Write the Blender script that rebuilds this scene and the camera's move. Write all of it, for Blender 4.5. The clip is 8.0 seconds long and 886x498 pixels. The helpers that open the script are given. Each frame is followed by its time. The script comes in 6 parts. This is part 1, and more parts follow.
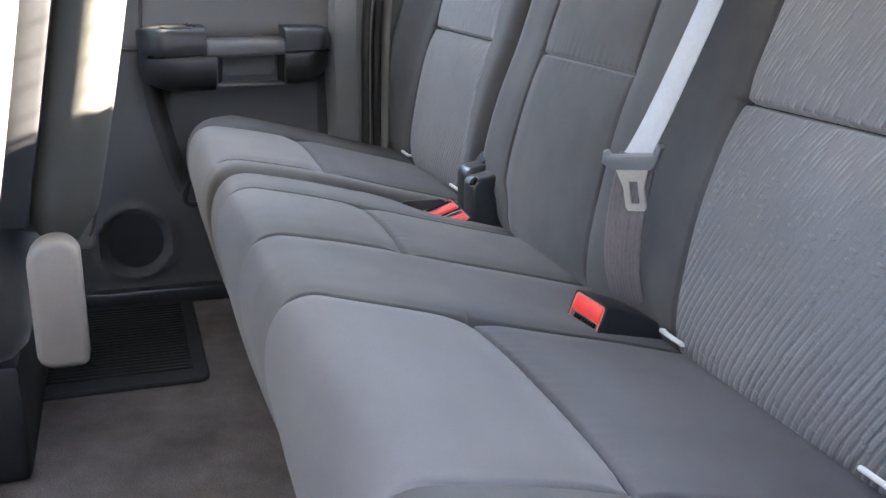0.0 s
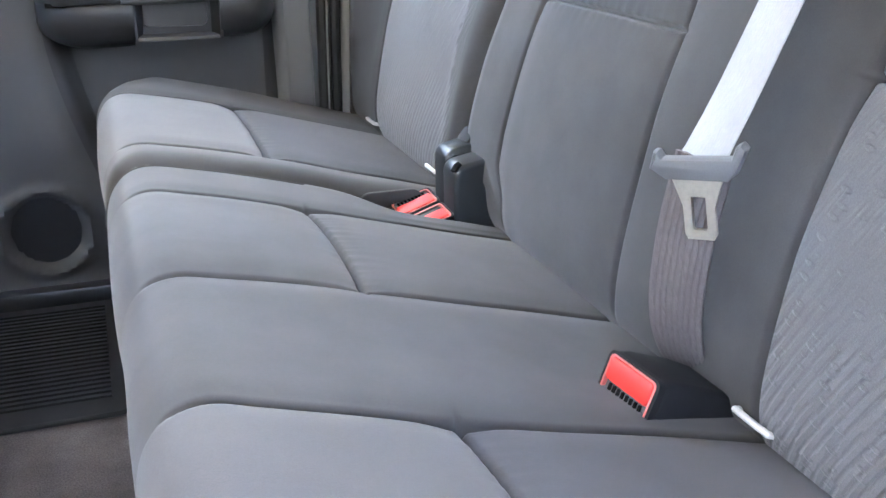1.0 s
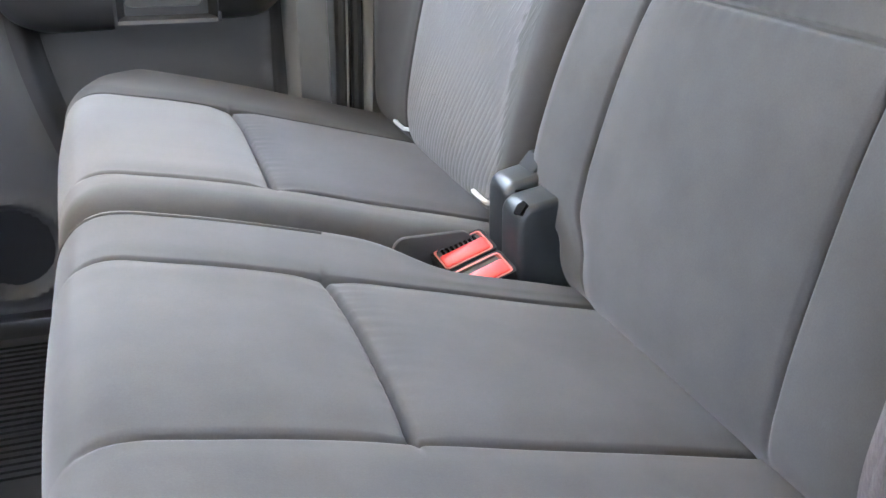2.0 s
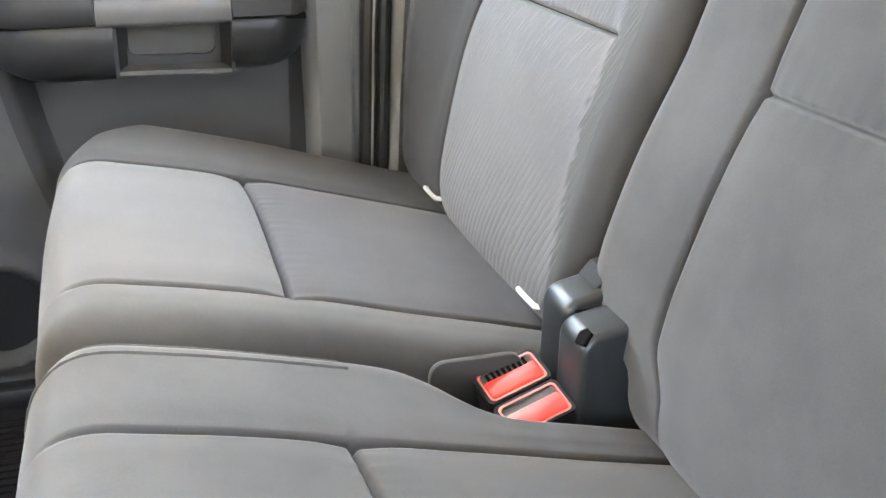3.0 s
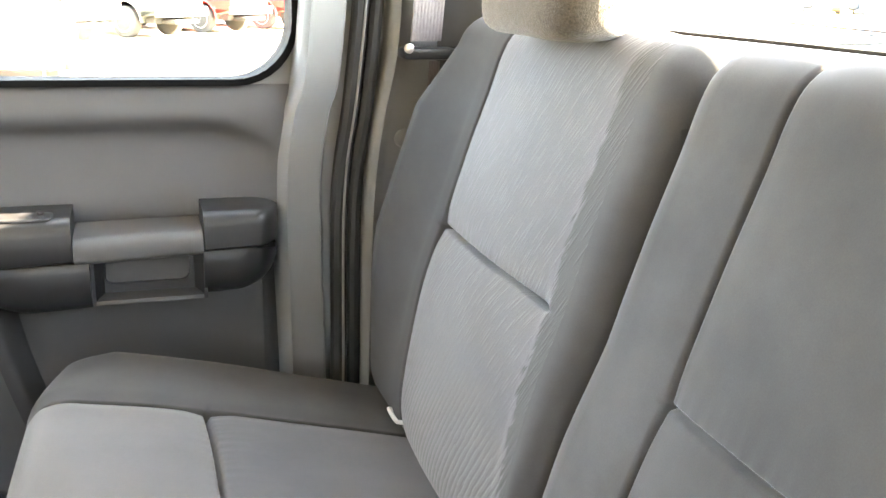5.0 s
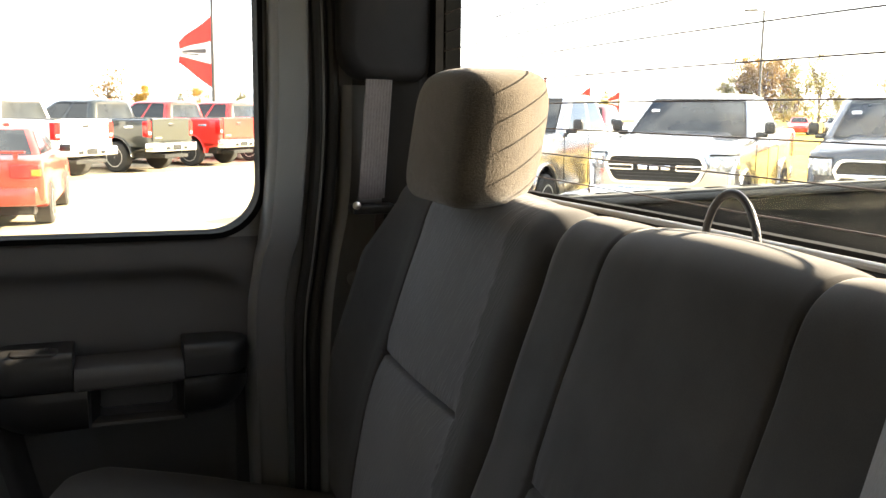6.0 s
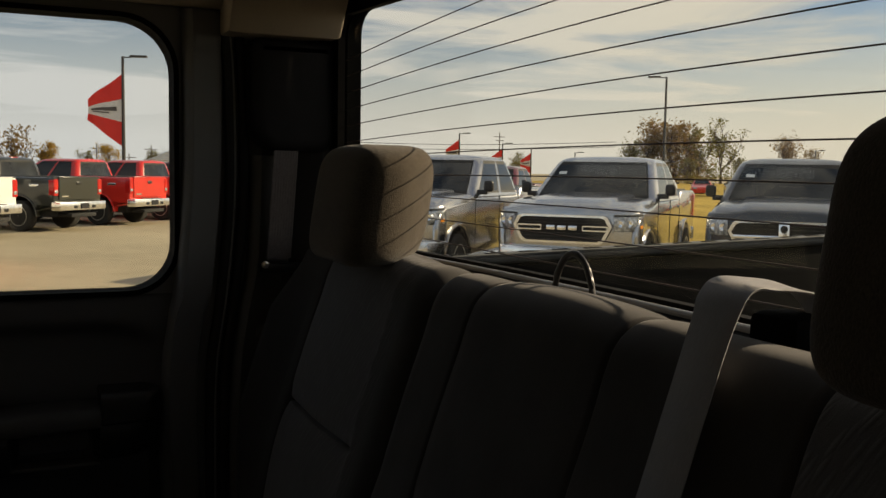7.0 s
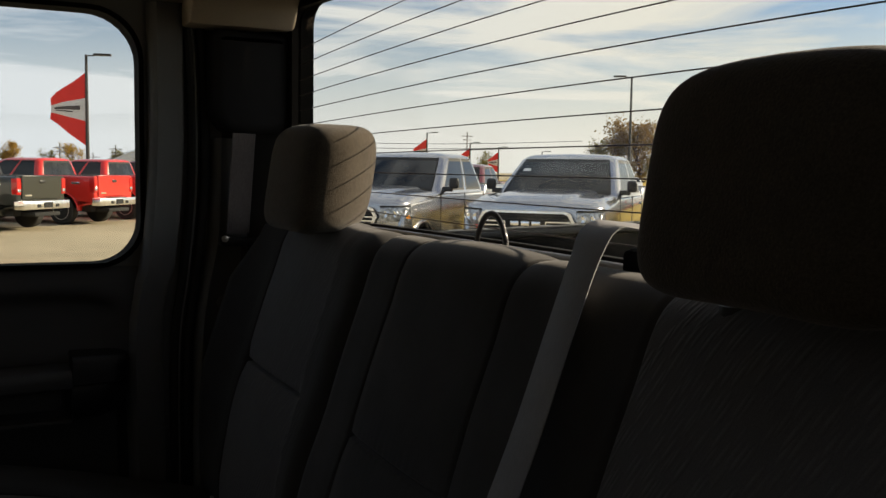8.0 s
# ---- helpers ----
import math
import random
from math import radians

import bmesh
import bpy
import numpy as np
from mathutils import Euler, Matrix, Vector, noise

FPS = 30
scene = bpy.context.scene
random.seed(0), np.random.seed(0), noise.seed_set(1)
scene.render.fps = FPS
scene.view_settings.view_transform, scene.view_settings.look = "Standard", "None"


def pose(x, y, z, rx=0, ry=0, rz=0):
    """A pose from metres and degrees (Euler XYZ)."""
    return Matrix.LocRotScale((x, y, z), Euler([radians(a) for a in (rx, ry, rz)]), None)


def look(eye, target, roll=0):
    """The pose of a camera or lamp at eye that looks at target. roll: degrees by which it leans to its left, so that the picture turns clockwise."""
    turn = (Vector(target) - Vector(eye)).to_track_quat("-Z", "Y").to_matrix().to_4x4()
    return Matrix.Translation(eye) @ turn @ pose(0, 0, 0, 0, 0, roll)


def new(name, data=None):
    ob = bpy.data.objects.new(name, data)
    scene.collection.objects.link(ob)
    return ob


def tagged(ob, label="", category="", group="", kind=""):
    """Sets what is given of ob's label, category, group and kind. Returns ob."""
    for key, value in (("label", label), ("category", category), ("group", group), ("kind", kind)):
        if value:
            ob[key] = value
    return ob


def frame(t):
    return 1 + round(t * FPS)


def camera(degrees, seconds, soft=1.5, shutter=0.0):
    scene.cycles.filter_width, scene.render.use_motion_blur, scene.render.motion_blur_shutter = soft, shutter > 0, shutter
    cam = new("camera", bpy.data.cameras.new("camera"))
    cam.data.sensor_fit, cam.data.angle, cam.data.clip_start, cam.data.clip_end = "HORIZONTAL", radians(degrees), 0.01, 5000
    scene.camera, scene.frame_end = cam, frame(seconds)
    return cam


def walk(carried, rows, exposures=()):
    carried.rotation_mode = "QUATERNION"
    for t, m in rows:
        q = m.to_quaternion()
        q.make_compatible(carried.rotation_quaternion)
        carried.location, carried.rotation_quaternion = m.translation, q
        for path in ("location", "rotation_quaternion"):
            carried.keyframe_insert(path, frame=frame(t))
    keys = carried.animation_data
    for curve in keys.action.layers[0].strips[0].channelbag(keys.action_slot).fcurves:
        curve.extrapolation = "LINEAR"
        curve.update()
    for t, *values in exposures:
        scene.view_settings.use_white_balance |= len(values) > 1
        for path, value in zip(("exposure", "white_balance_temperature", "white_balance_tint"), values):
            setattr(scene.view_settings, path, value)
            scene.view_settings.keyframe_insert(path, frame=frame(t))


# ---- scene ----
cam = camera(51.0, 8.0)
PATH = [
    (0, (-0.508, -1.048, 0.736), (0.12, 0.753, 0.134), 1.2),
    (0.5, (-0.455, -0.904, 0.71), (0.238, 0.859, 0.067), 1.3),
    (1, (-0.401, -0.75, 0.715), (0.258, 0.994, -0.008), 0.7),
    (1.2, (-0.383, -0.695, 0.717), (0.266, 1.042, -0.033), 0.6),
    (2.3, (-0.347, -0.429, 0.703), (0.275, 1.294, -0.1), 1.5),
    (2.5, (-0.345, -0.399, 0.715), (0.277, 1.323, -0.091), 2.0),
    (3, (-0.329, -0.335, 0.743), (0.288, 1.394, -0.051), 2.4),
    (3.5, (-0.326, -0.284, 0.772), (0.28, 1.466, 0.017), 2.3),
    (4, (-0.301, -0.235, 0.797), (0.3, 1.53, 0.074), 2.3),
    (4.5, (-0.276, -0.247, 0.838), (0.322, 1.529, 0.141), 2.2),
    (4.7, (-0.279, -0.282, 0.853), (0.326, 1.512, 0.209), 2.1),
    (5.8, (-0.27, -0.518, 0.925), (0.371, 1.343, 0.575), 0.5),
    (6, (-0.284, -0.569, 0.935), (0.37, 1.297, 0.638), 0.6),
    (6.5, (-0.301, -0.664, 0.951), (0.436, 1.184, 0.742), 0.9),
    (7, (-0.312, -0.717, 0.95), (0.515, 1.096, 0.782), 1.0),
    (7.5, (-0.325, -0.79, 0.954), (0.543, 1.003, 0.774), 1.0),
    (8, (-0.334, -0.86, 0.918), (0.554, 0.923, 0.75), 0.9),
]
EXPOSURES = [(0, 6.2, 5560, 13), (0.5, 6.71, 5540, 13), (1.0, 6.90, 5540, 13), (2.5, 7.25, 6030, 12), (3.5, 7.43, 6230, 9), (4.0, 7.44, 6230, 9), (4.5, 7.45, 6230, 9), (4.7, 7.35, 6250, 9), (5.8, 4.6, 6350, 11),
             (6.0, 3.5, 6400, 11), (6.2, 2.5, 6500, 11), (6.6, 1.05, 6750, 12), (7.0, 0.45, 6850, 12), (7.6, 0.45, 6700, 12), (8.0, 0.8, 6300, 12)]
walk(cam, [(t, look(eye, target, roll)) for t, eye, target, roll in PATH], EXPOSURES)

# ---------------------------------------------------------------- light
SUN_AZ, SUN_EL = radians(-4.0), radians(23.2)
SUN_DIR = Vector((math.cos(SUN_AZ) * math.cos(SUN_EL), math.sin(SUN_AZ) * math.cos(SUN_EL), math.sin(SUN_EL)))
world = bpy.data.worlds.new("sky")
scene.world = world
world.use_nodes = True
wt = world.node_tree
wt.nodes.clear()


def node(tree, kind, **values):
    n = tree.nodes.new(kind)
    for key, value in values.items():
        n.inputs[key.replace("_", " ")].default_value = value
    return n


def build_sky():
    tree, link = wt, wt.links.new
    sky = tree.nodes.new("ShaderNodeTexSky")
    sky.sky_type, sky.sun_disc = "NISHITA", False
    sky.sun_elevation, sky.sun_rotation = SUN_EL, radians(90) - SUN_AZ
    coord = tree.nodes.new("ShaderNodeTexCoord")
    stretch = tree.nodes.new("ShaderNodeMapping")
    stretch.inputs["Scale"].default_value = (1.3, 1.3, 9.0)
    link(coord.outputs["Generated"], stretch.inputs["Vector"])
    cloud = node(tree, "ShaderNodeTexNoise", Scale=2.3, Detail=7.0, Roughness=0.58, Distortion=0.5)
    link(stretch.outputs["Vector"], cloud.inputs["Vector"])
    ramp = tree.nodes.new("ShaderNodeValToRGB")
    ramp.color_ramp.elements[0].position, ramp.color_ramp.elements[1].position = 0.41, 0.60
    link(cloud.outputs["Fac"], ramp.inputs["Fac"])
    white = node(tree, "ShaderNodeMixRGB", Fac=0.0)
    way = tree.nodes.new("ShaderNodeSeparateXYZ")
    link(coord.outputs["Generated"], way.inputs["Vector"])
    sunward = node(tree, "ShaderNodeMapRange", From_Min=0.05, From_Max=0.75)
    link(way.outputs["X"], sunward.inputs["Value"])
    cloud_tint = node(tree, "ShaderNodeMixRGB")
    cloud_tint.inputs["Color1"].default_value = (6.9, 6.9, 7.0, 1)
    cloud_tint.inputs["Color2"].default_value = (7.9, 7.1, 5.9, 1)
    link(sunward.outputs["Result"], cloud_tint.inputs["Fac"])
    link(cloud_tint.outputs["Color"], white.inputs["Color2"])
    gaps = node(tree, "ShaderNodeMixRGB", Fac=1.0)
    gaps.blend_type = "MULTIPLY"
    gaps.inputs["Color2"].default_value = (0.68, 0.73, 0.84, 1)
    link(sky.outputs["Color"], gaps.inputs["Color1"])
    link(gaps.outputs["Color"], white.inputs["Color1"])
    haze = node(tree, "ShaderNodeMapRange", From_Min=0.03, From_Max=0.17, To_Min=1.0, To_Max=0.0)
    link(way.outputs["Z"], haze.inputs["Value"])
    cover = tree.nodes.new("ShaderNodeMath")
    cover.operation = "MAXIMUM"
    link(ramp.outputs["Color"], cover.inputs[0])
    link(haze.outputs["Result"], cover.inputs[1])
    link(cover.outputs["Value"], white.inputs["Fac"])
    back = node(tree, "ShaderNodeBackground", Strength=0.085)
    link(white.outputs["Color"], back.inputs["Color"])
    out = tree.nodes.new("ShaderNodeOutputWorld")
    link(back.outputs["Background"], out.inputs["Surface"])


build_sky()
sun = new("sun", bpy.data.lights.new("sun", "SUN"))
sun.data.energy, sun.data.angle, sun.data.color = 5.0, radians(0.6), (1, 0.82, 0.57)
sun.matrix_world = look(SUN_DIR * 50, (0, 0, 0))


# ---------------------------------------------------------------- materials
def material(name, color, rough=0.8, metal=0.0, grain=200.0, vary=0.12, stain=6.0, stain_vary=0.12, bump=0.1, dist=0.0006, spec=0.5, sheen=0.0, coat=0.0, across=None):
    """Colour with fine grain and large soft stains, and a relief of the grain."""
    m = bpy.data.materials.new(name)
    m.use_nodes = True
    t, link = m.node_tree, m.node_tree.links.new
    b = t.nodes["Principled BSDF"]
    b.inputs["Roughness"].default_value, b.inputs["Metallic"].default_value = rough, metal
    b.inputs["Specular IOR Level"].default_value = spec
    b.inputs["Sheen Weight"].default_value, b.inputs["Coat Weight"].default_value = sheen, coat
    b.inputs["Coat Roughness"].default_value = 0.06
    coord = t.nodes.new("ShaderNodeTexCoord")
    source = coord.outputs["Object"]
    if across:
        mp = t.nodes.new("ShaderNodeMapping")
        mp.inputs["Scale"].default_value = across
        link(source, mp.inputs["Vector"])
        source = mp.outputs["Vector"]
    fine = node(t, "ShaderNodeTexNoise", Scale=grain, Detail=3.0, Roughness=0.6)
    big = node(t, "ShaderNodeTexNoise", Scale=stain, Detail=4.0, Roughness=0.6)
    link(source, fine.inputs["Vector"])
    link(coord.outputs["Object"], big.inputs["Vector"])
    f = node(t, "ShaderNodeMapRange", From_Min=0.25, From_Max=0.75, To_Min=1 - vary, To_Max=1 + vary)
    g = node(t, "ShaderNodeMapRange", From_Min=0.3, From_Max=0.7, To_Min=1 - stain_vary, To_Max=1 + stain_vary)
    link(fine.outputs["Fac"], f.inputs["Value"])
    link(big.outputs["Fac"], g.inputs["Value"])
    mul = t.nodes.new("ShaderNodeMath")
    mul.operation = "MULTIPLY"
    link(f.outputs["Result"], mul.inputs[0])
    link(g.outputs["Result"], mul.inputs[1])
    tint = t.nodes.new("ShaderNodeVectorMath")
    tint.operation = "SCALE"
    tint.inputs[0].default_value = color
    link(mul.outputs["Value"], tint.inputs["Scale"])
    link(tint.outputs["Vector"], b.inputs["Base Color"])
    if bump:
        bm_ = node(t, "ShaderNodeBump", Strength=bump, Distance=dist)
        link(fine.outputs["Fac"], bm_.inputs["Height"])
        link(bm_.outputs["Normal"], b.inputs["Normal"])
    return m


def woven(name, color, ground, spacing=0.0034, length=0.016, angle=27.0, fray=True, relief_by=0.45, dashes=False):
    """Seat cloth: slanting raised strokes above, slanting ribs towards the seat, small dashes between them.
    The strokes may fray out into the plain dark cloth at the inner edge."""
    m = material(name, color, rough=0.95, grain=900.0, vary=0.16, stain=9.0, stain_vary=0.08, spec=0.2, sheen=0.12)
    t, link = m.node_tree, m.node_tree.links.new
    b = t.nodes["Principled BSDF"]
    coord = t.nodes.new("ShaderNodeTexCoord")
    split = t.nodes.new("ShaderNodeSeparateXYZ")
    link(coord.outputs["Object"], split.inputs["Vector"])

    def math_node(operation, a, c=None, d=None):
        n = t.nodes.new("ShaderNodeMath")
        n.operation = operation
        for k, v in enumerate((a, c, d)):
            if v is None:
                continue
            if isinstance(v, (int, float)):
                n.inputs[k].default_value = v
            else:
                link(v, n.inputs[k])
        return n.outputs["Value"]

    def ranged(v, lo, hi, to_lo=0.0, to_hi=1.0):
        n = node(t, "ShaderNodeMapRange", From_Min=lo, From_Max=hi, To_Min=to_lo, To_Max=to_hi)
        link(v, n.inputs["Value"])
        return n.outputs["Result"]

    def turned(across, along, lean):
        n = t.nodes.new("ShaderNodeMapping")
        n.vector_type = "TEXTURE"
        n.inputs["Rotation"].default_value = (radians(lean), 0, 0)
        n.inputs["Scale"].default_value = (1.0, across, along)
        link(coord.outputs["Object"], n.inputs["Vector"])
        return n.outputs["Vector"]

    patchy = node(t, "ShaderNodeTexNoise", Scale=22.0, Detail=2.0)
    link(coord.outputs["Object"], patchy.inputs["Vector"])
    level = math_node("MULTIPLY_ADD", patchy.outputs["Fac"], 0.10, split.outputs["Z"])
    # raised strokes
    cell = node(t, "ShaderNodeTexVoronoi", Scale=1.0, Randomness=0.7)
    link(turned(spacing, length, angle), cell.inputs["Vector"])
    stroke = ranged(cell.outputs["Distance"], 0.15, 0.55, 1.0, 0.0)
    upper = ranged(level, 0.555, 0.64)
    # ribs, broken by small steps
    ribs = t.nodes.new("ShaderNodeSeparateXYZ")
    link(turned(0.0078, 0.020, angle), ribs.inputs["Vector"])
    step = node(t, "ShaderNodeTexVoronoi", Scale=1.0, Randomness=0.5)
    link(turned(0.0078, 0.020, angle), step.inputs["Vector"])
    phase = math_node("MULTIPLY_ADD", step.outputs["Color"], 0.34, ribs.outputs["Y"])
    wave = math_node("SINE", math_node("MULTIPLY", phase, 6.2832))
    rib = ranged(wave, -1.0, 0.2)
    lower = ranged(level, 0.475, 0.57, 1.0, 0.0)
    total = math_node("ADD", math_node("MULTIPLY", stroke, upper), math_node("MULTIPLY", math_node("MULTIPLY", rib, lower), 1.25))
    if dashes:
        dot = node(t, "ShaderNodeTexVoronoi", Scale=1.0, Randomness=0.35)
        link(turned(0.0230, 0.0085, 6.0), dot.inputs["Vector"])
        dash = math_node("MULTIPLY", ranged(dot.outputs["Distance"], 0.16, 0.26, 1.0, 0.0), ranged(level, 0.60, 0.64, 1.0, 0.0))
        total = math_node("ADD", total, math_node("MULTIPLY", dash, 0.8))
    weave = node(t, "ShaderNodeTexNoise", Scale=1300.0, Detail=1.0)
    link(coord.outputs["Object"], weave.inputs["Vector"])
    relief = node(t, "ShaderNodeBump", Strength=relief_by, Distance=0.0012)
    link(math_node("MULTIPLY_ADD", weave.outputs["Fac"], 0.3, total), relief.inputs["Height"])
    link(relief.outputs["Normal"], b.inputs["Normal"])
    lit = t.nodes.new("ShaderNodeVectorMath")
    lit.operation = "SCALE"
    link(b.inputs["Base Color"].links[0].from_socket, lit.inputs[0])
    link(ranged(total, 0.0, 1.0, 0.95, 1.06), lit.inputs["Scale"])
    if not fray:
        link(lit.outputs["Vector"], b.inputs["Base Color"])
        return m
    # inner edge: strokes of both cloths run into each other
    side = math_node("MULTIPLY_ADD", cell.outputs["Color"], 0.013, math_node("ABSOLUTE", split.outputs["Y"]))
    lean = math_node("MULTIPLY_ADD", split.outputs["Z"], -0.055, side)
    mix = node(t, "ShaderNodeMixRGB")
    mix.inputs["Color1"].default_value = (*ground, 1)
    link(ranged(lean, 0.290, 0.294), mix.inputs["Fac"])
    link(lit.outputs["Vector"], mix.inputs["Color2"])
    link(mix.outputs["Color"], b.inputs["Base Color"])
    return m


def glass(name, tint=(1, 1, 1), mirror=0.05):
    m = bpy.data.materials.new(name)
    m.use_nodes = True
    t = m.node_tree
    t.nodes.clear()
    clear = t.nodes.new("ShaderNodeBsdfTransparent")
    clear.inputs["Color"].default_value = (*tint, 1)
    gloss = node(t, "ShaderNodeBsdfGlossy", Roughness=0.02)
    weight = node(t, "ShaderNodeLayerWeight", Blend=0.5)
    steep = t.nodes.new("ShaderNodeMath")
    steep.operation = "POWER"
    steep.inputs[1].default_value = 6.5
    t.links.new(weight.outputs["Facing"], steep.inputs[0])
    fres = node(t, "ShaderNodeMapRange", To_Min=mirror * 0.4, To_Max=0.85)
    t.links.new(steep.outputs["Value"], fres.inputs["Value"])
    mix = t.nodes.new("ShaderNodeMixShader")
    out = t.nodes.new("ShaderNodeOutputMaterial")
    t.links.new(fres.outputs["Result"], mix.inputs["Fac"])
    t.links.new(clear.outputs["BSDF"], mix.inputs[1])
    t.links.new(gloss.outputs["BSDF"], mix.inputs[2])
    t.links.new(mix.outputs["Shader"], out.inputs["Surface"])
    return m


CLOTH = material("charcoal_seat_cloth", (0.0445, 0.0432, 0.0420), rough=0.97, grain=900, vary=0.09, stain=8, stain_vary=0.22, bump=0.12, dist=0.0006, spec=0.15, sheen=0.13)
# Outer bolsters: darker cloth, part of the darkening is shade put into the base.
BOLSTER = material("dark_charcoal_bolster_cloth", (0.0345, 0.0338, 0.0335), rough=0.97, grain=900, vary=0.09, stain=8, stain_vary=0.18, bump=0.12, dist=0.0006, spec=0.15, sheen=0.06)
HEAD_CLOTH = material("ribbed_charcoal_headrest_cloth", (0.052, 0.042, 0.029), rough=0.97, grain=520, vary=0.38, stain=30, stain_vary=0.15, bump=0.8, dist=0.0011, spec=0.12, sheen=0.16)
INSERT = woven("grey_patterned_seat_cloth", (0.086, 0.085, 0.087), (0.0445, 0.0432, 0.0420), spacing=0.0034, length=0.026, relief_by=0.30)
# Same cloth as INSERT; its lighter base puts in the near seat's brighter light.
INSERT_SEWN = woven("grey_dashed_seat_cloth", (0.106, 0.106, 0.110), (0.0445, 0.0432, 0.0420), spacing=0.0046, length=0.024, fray=False, relief_by=0.9, dashes=True)
INSERT_REAR = material("grey_seat_cloth_brushed_back", (0.0530, 0.0520, 0.0545), rough=0.97, grain=1000, vary=0.10, stain=7, stain_vary=0.14, bump=0.2, dist=0.0006, spec=0.15, sheen=0.08)
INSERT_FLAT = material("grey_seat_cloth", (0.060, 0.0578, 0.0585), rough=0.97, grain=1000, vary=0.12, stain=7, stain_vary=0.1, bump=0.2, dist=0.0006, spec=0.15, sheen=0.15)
PANEL = material("grey_moulded_door_plastic", (0.049, 0.048, 0.0475), rough=0.62, grain=1300, vary=0.07, stain=5, stain_vary=0.08, bump=0.25, dist=0.0004, spec=0.35)
DARK = material("dark_grey_moulded_plastic", (0.0145, 0.0145, 0.015), rough=0.46, grain=1500, vary=0.1, stain=8, stain_vary=0.1, bump=0.25, dist=0.0003, spec=0.32)
BLACK = material("black_plastic", (0.014, 0.014, 0.015), rough=0.36, grain=900, vary=0.1, stain=14, stain_vary=0.15, bump=0.08, dist=0.0003)
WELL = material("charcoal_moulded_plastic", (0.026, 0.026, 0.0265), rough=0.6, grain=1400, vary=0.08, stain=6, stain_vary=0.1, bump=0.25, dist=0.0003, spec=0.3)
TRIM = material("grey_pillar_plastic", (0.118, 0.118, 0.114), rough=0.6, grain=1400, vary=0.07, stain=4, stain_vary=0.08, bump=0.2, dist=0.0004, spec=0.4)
SEAL = material("black_door_seal_rubber", (0.016, 0.016, 0.016), rough=0.6, spec=0.25, grain=300, vary=0.1, bump=0.1)
CARPET = material("worn_grey_brown_carpet", (0.112, 0.100, 0.097), rough=1.0, grain=420, vary=0.42, stain=11, stain_vary=0.32, bump=0.9, dist=0.003, spec=0.05)
RUBBER = material("black_rubber", (0.014, 0.014, 0.015), rough=0.75, spec=0.2, grain=500, vary=0.15, stain=9, stain_vary=0.25, bump=0.2)
LINER = material("beige_headliner", (0.36, 0.31, 0.24), rough=1.0, grain=700, vary=0.1, stain=3, stain_vary=0.06, bump=0.3)
WEB = material("grey_belt_webbing", (0.25, 0.25, 0.26), rough=0.7, grain=260, vary=0.14, stain=20, stain_vary=0.06, bump=0.5, dist=0.0007, across=(1, 6, 0.6))
STEEL = material("bright_steel", (0.58, 0.55, 0.50), rough=0.36, metal=1.0, grain=300, vary=0.06, bump=0.05)
WIRE = material("pale_painted_steel", (0.50, 0.50, 0.49), rough=0.35, grain=300, vary=0.06, bump=0.05)
RED = material("red_plastic", (0.62, 0.035, 0.025), rough=0.4, grain=500, vary=0.06, bump=0.05)
ROSE = material("pale_pink_plastic", (0.55, 0.15, 0.13), rough=0.4, grain=500, vary=0.06, bump=0.05)
BEIGE = material("beige_plastic", (0.16, 0.14, 0.12), rough=0.55, grain=900, vary=0.06, bump=0.15)
TAN = material("grey_seat_back_vinyl", (0.019, 0.018, 0.014), rough=0.8, grain=800, vary=0.12, stain=8, stain_vary=0.1, bump=0.3)
MATT = material("matt_black_hinge_plastic", (0.012, 0.012, 0.013), rough=0.72, grain=700, vary=0.12, stain=12, stain_vary=0.2, bump=0.15, spec=0.22)
HINGE = material("satin_black_hinge_plastic", (0.013, 0.015, 0.016), rough=0.42, grain=700, vary=0.12, stain=12, stain_vary=0.25, bump=0.12, spec=0.5)
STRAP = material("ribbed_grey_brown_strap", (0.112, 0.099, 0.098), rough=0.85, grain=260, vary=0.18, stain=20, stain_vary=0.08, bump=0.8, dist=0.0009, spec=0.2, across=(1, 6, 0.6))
COVER = material("grey_belt_plastic", (0.085, 0.087, 0.090), rough=0.55, grain=900, vary=0.08, bump=0.15)
TONGUE = material("satin_steel_tongue", (0.44, 0.41, 0.35), rough=0.36, metal=0.7, grain=300, vary=0.08, bump=0.05)
SEAM = material("dark_seam_thread", (0.012, 0.012, 0.012), rough=0.95, bump=0, spec=0.05)
GLASS = glass("clear_glass", (0.86, 0.88, 0.86))
HEATER = material("dark_heater_wire", (0.05, 0.035, 0.03), rough=0.6, bump=0)
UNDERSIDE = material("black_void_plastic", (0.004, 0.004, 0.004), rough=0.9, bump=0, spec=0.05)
FRIT = material("black_glass_border", (0.006, 0.006, 0.006), rough=0.75, bump=0, spec=0.08)


# ---------------------------------------------------------------- mesh helpers
def link_mesh(name, bm, mat, smooth=35):
    me = bpy.data.meshes.new(name)
    bm.normal_update()
    bm.to_mesh(me)
    bm.free()
    if smooth:
        me.shade_smooth()
        me.set_sharp_from_angle(angle=radians(smooth))
    if mat:
        me.materials.append(mat)
    return new(name, me)


def part(name, bm, mat, parent, label="", smooth=35):
    ob = link_mesh(name, bm, mat, smooth)
    ob.parent = parent
    ob.matrix_parent_inverse = Matrix()
    if label:
        tagged(ob, label)
    return ob


def thing(name, place, label, category, group="", kind=""):
    return tagged(place_empty(name, place), label, category, group, kind)


